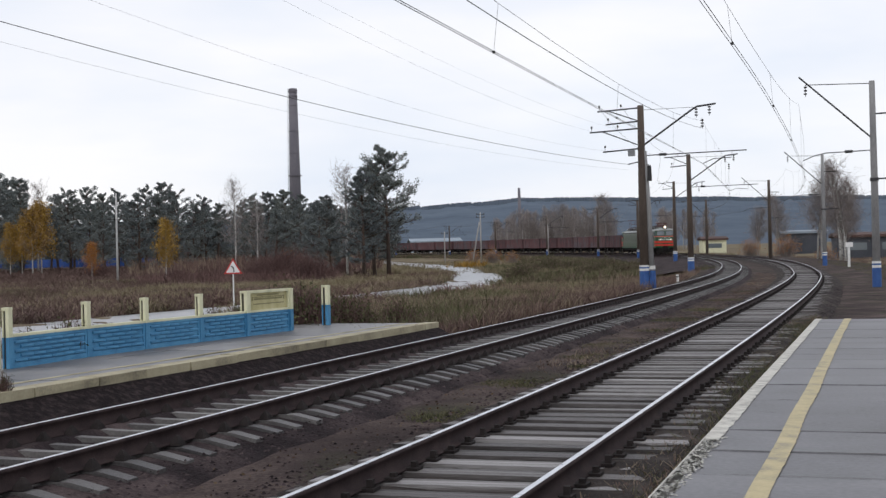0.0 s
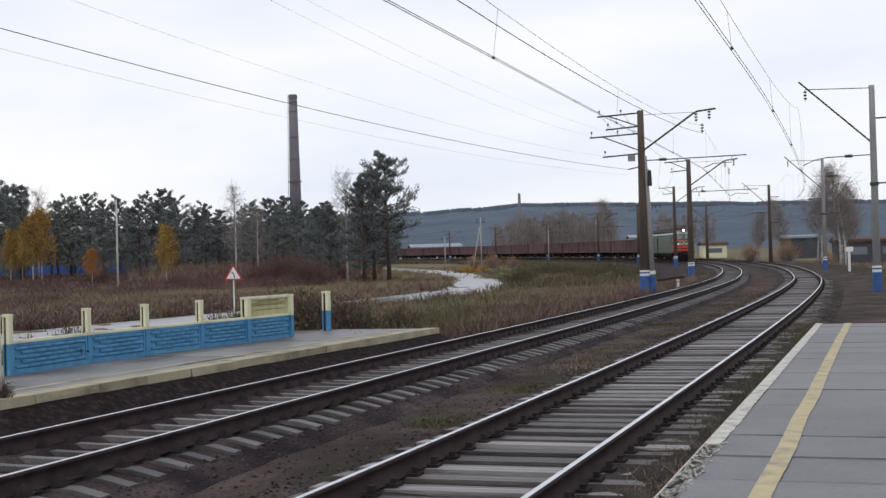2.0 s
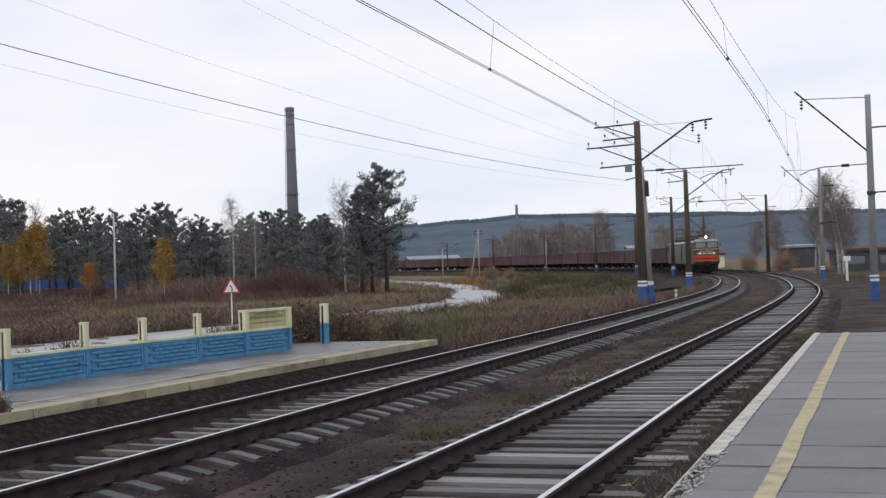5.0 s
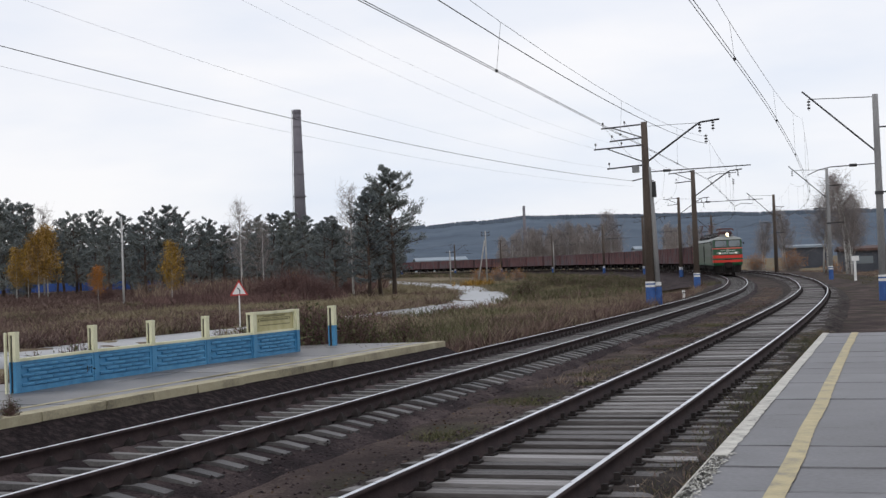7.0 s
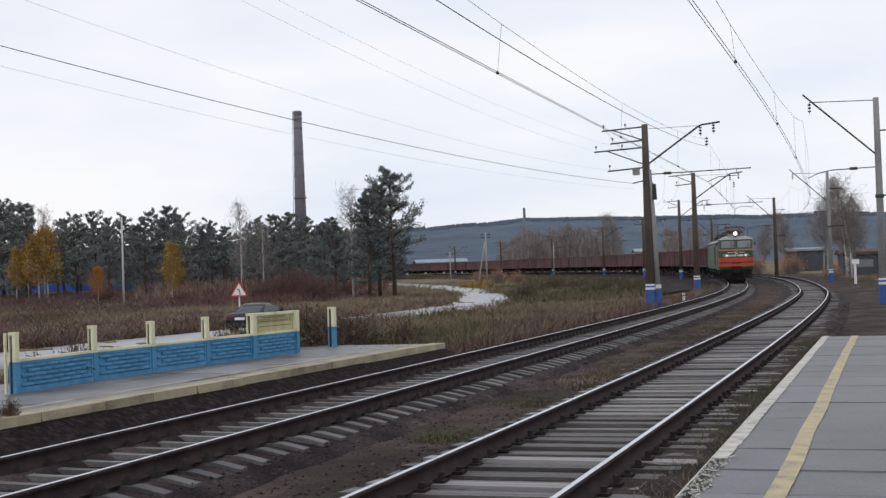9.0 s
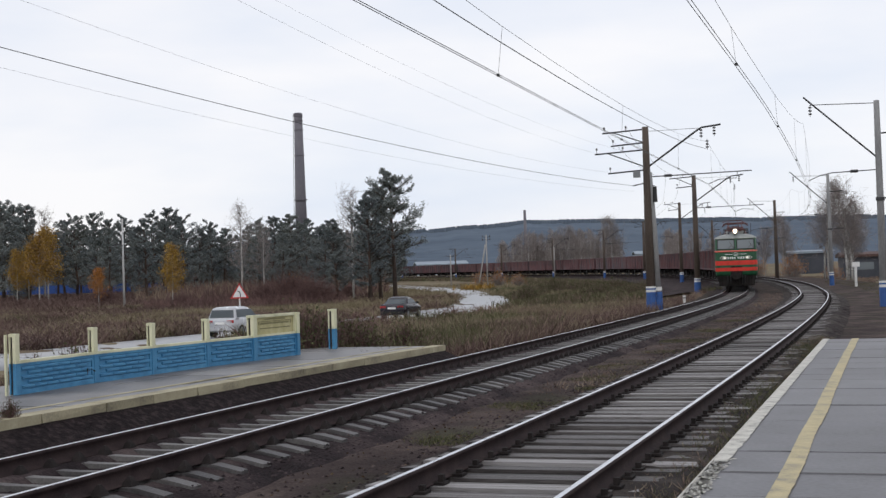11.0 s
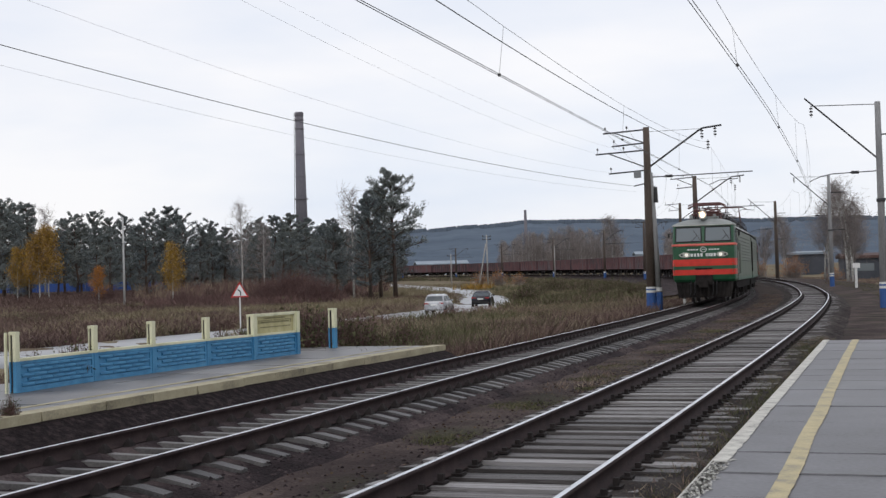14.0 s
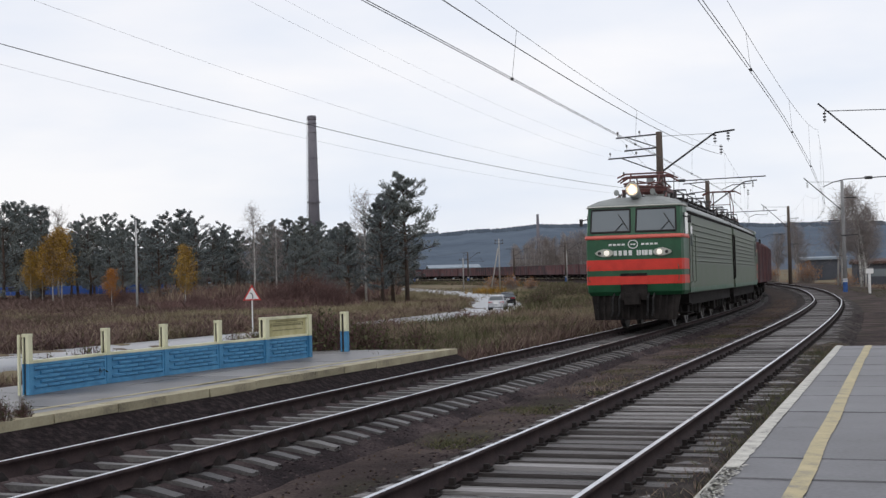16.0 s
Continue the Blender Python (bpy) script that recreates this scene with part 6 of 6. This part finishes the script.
    thin[1].matrix_basis = plant(thin[1], -30, 350, 0, 1.0)
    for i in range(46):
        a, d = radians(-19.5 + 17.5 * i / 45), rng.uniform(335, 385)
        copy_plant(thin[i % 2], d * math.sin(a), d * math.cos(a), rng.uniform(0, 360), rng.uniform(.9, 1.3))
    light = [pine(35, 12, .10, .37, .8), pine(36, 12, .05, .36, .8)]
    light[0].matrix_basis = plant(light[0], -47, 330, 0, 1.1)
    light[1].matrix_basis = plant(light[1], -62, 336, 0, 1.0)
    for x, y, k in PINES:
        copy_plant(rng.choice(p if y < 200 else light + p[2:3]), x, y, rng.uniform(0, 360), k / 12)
    c = birch(41, 11, None, 1.0, 1.0, .21)
    c.matrix_basis = plant(c, -11.7, 165.6, 0, 1.28)
    for x, y, a, k in ((-33.6, 214.3, 60, 1.38), (-77.6, 250.2, 130, 1.55), (-31.4, 224.1, 170, 1.12)):
        copy_plant(c, x, y, a, k)
    d = birch(42, 8, "yellow_leaf", 1.0, 1.0, .23, "slender birch with yellow autumn leaves", leaf_from=.25)
    d.matrix_basis = plant(d, -34.3, 162.4, 0, 0.93)
    for x, y, a, k in ((-74.3, 224.0, 0, 1.07), (-73.7, 228.4, 77, 1.17), (-69.0, 219.4, 154, 1.40), (-69.4, 225.6, 231, 1.52)):
        copy_plant(d, x, y, a, k)
    e = birch(43, 5, "orange_leaf", 1.0, 1.1, .26, "small orange autumn larch", leaf_from=.08)
    e.matrix_basis = plant(e, -48.8, 181.6, 0, 0.99)
    g = birch(44, 11, None, 1.0, 1.3, .26, "bare grey birch clump beside the railway", stems=3)
    g.matrix_basis = plant(g, 47.5, 152, 0, 1.08)
    for x, y, a, k in ((49.3, 157, 90, .9), (46.3, 155, 200, .95), (61, 232, 30, .98), (58.5, 236, 130, .8), (39, 300, 40, 1.2), (31, 325, 90, 1.1)):
        copy_plant(g, x, y, a, k)
    far = birch(45, 14, None, 2.6, .6, .2, "far bare birch in a grove behind the railway")
    far.matrix_basis = plant(far, 30, 440)
    rng = random.Random(5)
    for i in range(95):
        x = rng.uniform(20, 61)
        y = rng.uniform(425, 470)
        copy_plant(far, x, y, rng.uniform(0, 360), rng.uniform(.75, 1.08) * (1 if 26 < x < 56 else .8))
    for i in range(26):
        copy_plant(far, rng.uniform(68, 90), rng.uniform(395, 440), rng.uniform(0, 360), rng.uniform(.7, 1.0))


# ---- far things ----
def build_chimney(x, y, h, r, label, bands=True):
    z = float(land(x, y))
    ob = thing("factory_chimney", pose(x, y, z), label, "chimney", "factory chimneys")
    bm = bmesh.new()
    tube(bm, [(0, 0, -1), (0, 0, h * .5), (0, 0, h)], [r * 1.75, r * 1.35, r], 24)
    part("shaft", bm, M["brick_stack"], ob, smooth=True)
    if bands:
        for q, dr, t in ((.985, .12, .9), (.955, .10, .4), (.49, .35, .35), (.9, .09, .25), (.75, .08, .25), (.62, .08, .25)):
            bm = bmesh.new()
            rr = r * (1 + .75 * (1 - q)) * (1.0 if q > .5 else 1.0)
            tube(bm, [(0, 0, h * q - t / 2), (0, 0, h * q + t / 2)], rr + dr, 24)
            part("iron_band", bm, M["brick_stack"], ob)
        bm = bmesh.new()
        for k in range(2):
            tube(bm, [(-r * 1.8 - .25, -.25 + .5 * k, 3), (-r - .25, -.25 + .5 * k, h)], .05, 4)
        part("ladder", bm, M["steel"], ob)
    return ob


def building(name, label, x, y, w, d, h, turn, wall, roofkey, windows=0, rise=.0):
    z = float(land(x, y))
    ob = thing(name, pose(x, y, z, 0, 0, turn), label, "building", "far buildings")
    bm = bmesh.new()
    box(bm, -w / 2, w / 2, -d / 2, d / 2, -1, h)
    body = part("wall", bm, M[wall], ob)
    bm = bmesh.new()
    loft(bm, [[(sx * (w / 2 + .4), -d / 2 - .4, h), (sx * (w / 2 + .4), 0, h + rise), (sx * (w / 2 + .4), d / 2 + .4, h), (sx * (w / 2 + .4), d / 2 + .4, h + .4), (sx * (w / 2 + .4), 0, h + rise + .4), (sx * (w / 2 + .4), -d / 2 - .4, h + .4)] for sx in (-1, 1)])
    part("roof", bm, M[roofkey], ob)
    for k in range(windows):
        xx = -w / 2 + w * (k + .5) / windows
        bm = bmesh.new()
        box(bm, xx - w / windows * .3, xx + w / windows * .3, -d / 2 - .05, -d / 2 + .02, h * .4, h * .75)
        part("window", bm, M["glass"], body)
    return ob


def skyline(deg):
    """Height of the wooded ridge by compass bearing."""
    return float(np.interp(deg, (-9, -6, 0, 1.7, 3.7, 6.2, 8.4, 11.9, 13.3, 16.3, 20, 34), (80, 90, 97, 102, 107, 106, 102, 99, 96, 93, 88, 80))) + 2.5 * noise.noise((deg * .7, 1, 0))


def build_far_things():
    build_chimney(-43.9, 400, 53, 1.25, "tall sooty brick factory chimney above the pines")
    build_chimney(57.5, 900, 44, .9, "far grey chimney on the wooded hill", False)
    # wooded hill on the skyline, its colour blued and paled for haze
    n, m = 340, 14
    ang = np.radians(np.linspace(-32, 34, n))
    v, f = [], []
    for j in range(m):
        q = j / (m - 1)
        for i, a in enumerate(ang):
            R = 1500 + 1200 * q
            deg = math.degrees(a)
            ridge = skyline(deg)
            wig = (noise.noise((deg * 9, q * 7, 0)) * 3.0 + noise.noise((deg * 30, q * 11, 3)) * 3.2) * q
            h = 2 + (ridge + wig) * math.sin(q * math.pi / 2) ** 1.1 * (R / 2700 if q < 1 else 1)
            v.append((R * math.sin(a), R * math.cos(a), h))
    for j in range(m - 1):
        for i in range(n - 1):
            f.append((j * n + i, j * n + i + 1, (j + 1) * n + i + 1, (j + 1) * n + i))
    tagged(new("backdrop_hill", raw_mesh("backdrop_hill", v, np.array(f)[:, ::-1], M["hill_wood"])), "wooded hill along the skyline, coloured blue-grey for haze", "hill", kind="structure")
    rng = np.random.RandomState(9)
    pts = []
    for i in range(4200):
        deg, q = rng.uniform(-9, 21), 1.0
        a, R = math.radians(deg), 1500 + 1200 * q
        ridge = skyline(deg)
        pts.append((R * math.sin(a), R * math.cos(a), ridge * math.sin(q * math.pi / 2) ** 1.1 * (R / 2700 if q < 1 else 1) - 2))
    p = np.array(pts)
    top = p + np.c_[rng.normal(0, .5, (len(p), 2)), rng.uniform(7, 13, len(p))]
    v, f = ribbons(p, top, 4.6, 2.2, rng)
    tagged(new("hill_trees", raw_mesh("hill_trees", v, f, M["far_wood"])), "far trees covering the hill, coloured blue-grey for haze", "forest", kind="stuff")

    building("factory_hall", "pale blue-grey factory hall behind the train", -1.5, 560, 22, 12, 4.4, 8, "hall", "pale_roof", 0, 1.3)
    building("factory_hall", "low white building behind the train", 73, 470, 7, 8, 5.6, 0, "hall", "pale_roof", 0, 1)
    building("warehouse", "dark warehouse with a pale roof beyond the tracks", 74, 262, 9, 10, 4.0, -12, "darkhall", "pale_roof", 0, .3)
    building("shed", "brown shed behind the trees beyond the tracks", 66, 196, 11, 6, 3.2, -10, "darkhall", "shed", 2, .4)
    building("shed", "small pale hut far along the track", 64, 300, 5.5, 4, 3.0, 0, "cream", "shed", 1, .5)

    # blue sheet fence in front of the forest
    fence = thing("sheet_fence", Matrix(), "long blue sheet metal fence before the forest", "fence")
    for i in range(20):
        x, y = -118 + 2.55 * i, 322 - .35 * i
        bm = bmesh.new()
        box(bm, -1.24, 1.24, -.03, .03, .1, 2.2)
        for q in np.arange(-1.1, 1.2, .3):
            box(bm, q - .05, q + .05, -.07, -.03, .1, 2.2)
        pnl = part("fence_sheet", bm, M["blue_sheet"], fence)
        pnl.matrix_basis = pose(x, y, float(land(x, y)), 0, 0, -7.8)

    def utility_pole(x, y, h, key, label, arms=1, strut=0.0):
        ob = thing("utility_pole", pose(x, y, lie(x, y)), label, "utility pole", "utility poles")
        bm = bmesh.new()
        tube(bm, [(0, 0, -.6), (0, 0, h)], [.15, .10], 8)
        part("shaft", bm, M[key], ob, smooth=True)
        for k in range(arms):
            bm = bmesh.new()
            tube(bm, [(-.75, 0, h - .35 - .5 * k), (.75, 0, h - .35 - .5 * k)], .05, 5)
            a = part("crossarm", bm, M["steel"], ob)
            for x2 in (-.65, .65):
                bm = bmesh.new()
                disc(bm, (x2, 0, h - .2 - .5 * k), (0, 0, 1), .07, .2, 8)
                part("pin_insulator", bm, M["insulator"], a)
        if strut:
            bm = bmesh.new()
            tube(bm, [(strut, 0, -.5), (strut * .1, 0, h * .82)], .12, 8)
            part("strut", bm, M[key], ob, smooth=True)
        return ob
    utility_pole(-38.3, 153.9, 10.9, "pale_pole", "pale concrete utility pole in the field", 0)
    utility_pole(1.3, 252.8, 6.2, "bark_grey", "pale utility pole by the road bend", 1)
    utility_pole(7.5, 225.3, 9.2, "bark_grey", "pale utility pole with a leaning strut by the road bend", 2, -1.7)
    utility_pole(25.1, 293.2, 7.5, "bark_grey", "pale utility pole before the train", 1)
    # lamp bracket of the field pole
    lamp = thing("street_lamp", pose(-38.3, 153.75, lie(-38.3, 153.9) + 7.7), "small dark bracket lamp on the utility pole", "lamp")
    bm = bmesh.new()
    tube(bm, [(0, 0, 0), (-.35, -.2, .12), (-.8, -.3, .1)], .05, 5)
    part("lamp_arm", bm, M["steel"], lamp)
    bm = bmesh.new()
    box(bm, -1.0, -.55, -.4, -.2, .02, .14)
    part("lamp_head", bm, M["steel"], lamp, bevel=.02)

    # road sign: a bend warning
    x, y = -10.95, 68.7
    sign = thing("road_sign", pose(x, y, lie(x, y), 0, 0, 8), "triangular red and white road sign warning of a bend", "road sign")
    bm = bmesh.new()
    tube(bm, [(0, 0, -.4), (0, 0, 2.6)], .038, 8)
    part("post", bm, M["white"], sign)
    def tri(r, y0, y1, bm):
        c = 2.12
        pts = [(r * math.sin(a), r * math.cos(a)) for a in (0, 2 * math.pi / 3, 4 * math.pi / 3)]
        loft(bm, [[(px, yy, c + pz) for px, pz in pts] for yy in (y0, y1)])
    bm = bmesh.new()
    tri(.56, -.045, -.06, bm)
    plate = part("plate", bm, M["sign_red"], sign, "red sign border", bevel=.0)
    bm = bmesh.new()
    tri(.42, -.061, -.066, bm)
    part("face", bm, M["sign_white"], plate, "white sign face")
    bm = bmesh.new()
    tube(bm, [(.04, -.07, 1.93), (.045, -.07, 2.08), (.0, -.07, 2.19), (-.10, -.07, 2.25)], .030, 5)
    part("arrow", bm, M["black"], plate, "black bend arrow")
    # kilometre post and marker stake
    x, y = line(125, 10.0)[0].xy
    post = thing("track_sign", pose(x, y, lie(x, y), 0, 0, 0), "white track sign post with a small plate", "sign post")
    bm = bmesh.new()
    tube(bm, [(0, 0, -.3), (0, 0, 1.85)], .12, 8)
    part("post", bm, M["white"], post)
    bm = bmesh.new()
    box(bm, -.32, .32, -.16, -.12, 1.72, 2.14)
    part("plate", bm, M["sign_white"], post)
    x, y = line(92, -2.75)[0].xy
    stake = thing("marker_stake", pose(x, y, lie(x, y)), "short white marker stake beside the far track", "marker")
    bm = bmesh.new()
    tube(bm, [(0, 0, -.2), (0, 0, .48)], .10, 8)
    part("stake", bm, M["white"], stake)
    bm = bmesh.new()
    tube(bm, [(0, 0, .3), (0, 0, .36)], .105, 8)
    part("band", bm, M["black"], stake)

    # long single wires crossing high over the field
    a, h = LEFT_MASTS[1]
    start = line(a, -4.0, h - 3.2)[0]
    cable("overhead_cable", span(start, (-10.95, 30.0, 7.64), .45, 30), .011, "single dark cable running from the mast across the field")
    cable("overhead_cable", span(start - Vector((0, 0, .3)), (-10.97, 30.0, 7.15), .5, 30), .003, "thin single cable running from the mast across the field")


build_ground()
build_road()
build_far_things()
build_plants()
build_overhead()
build_left_platform()
build_fence()
build_train()
build_railway()
build_right_platform()
motions()
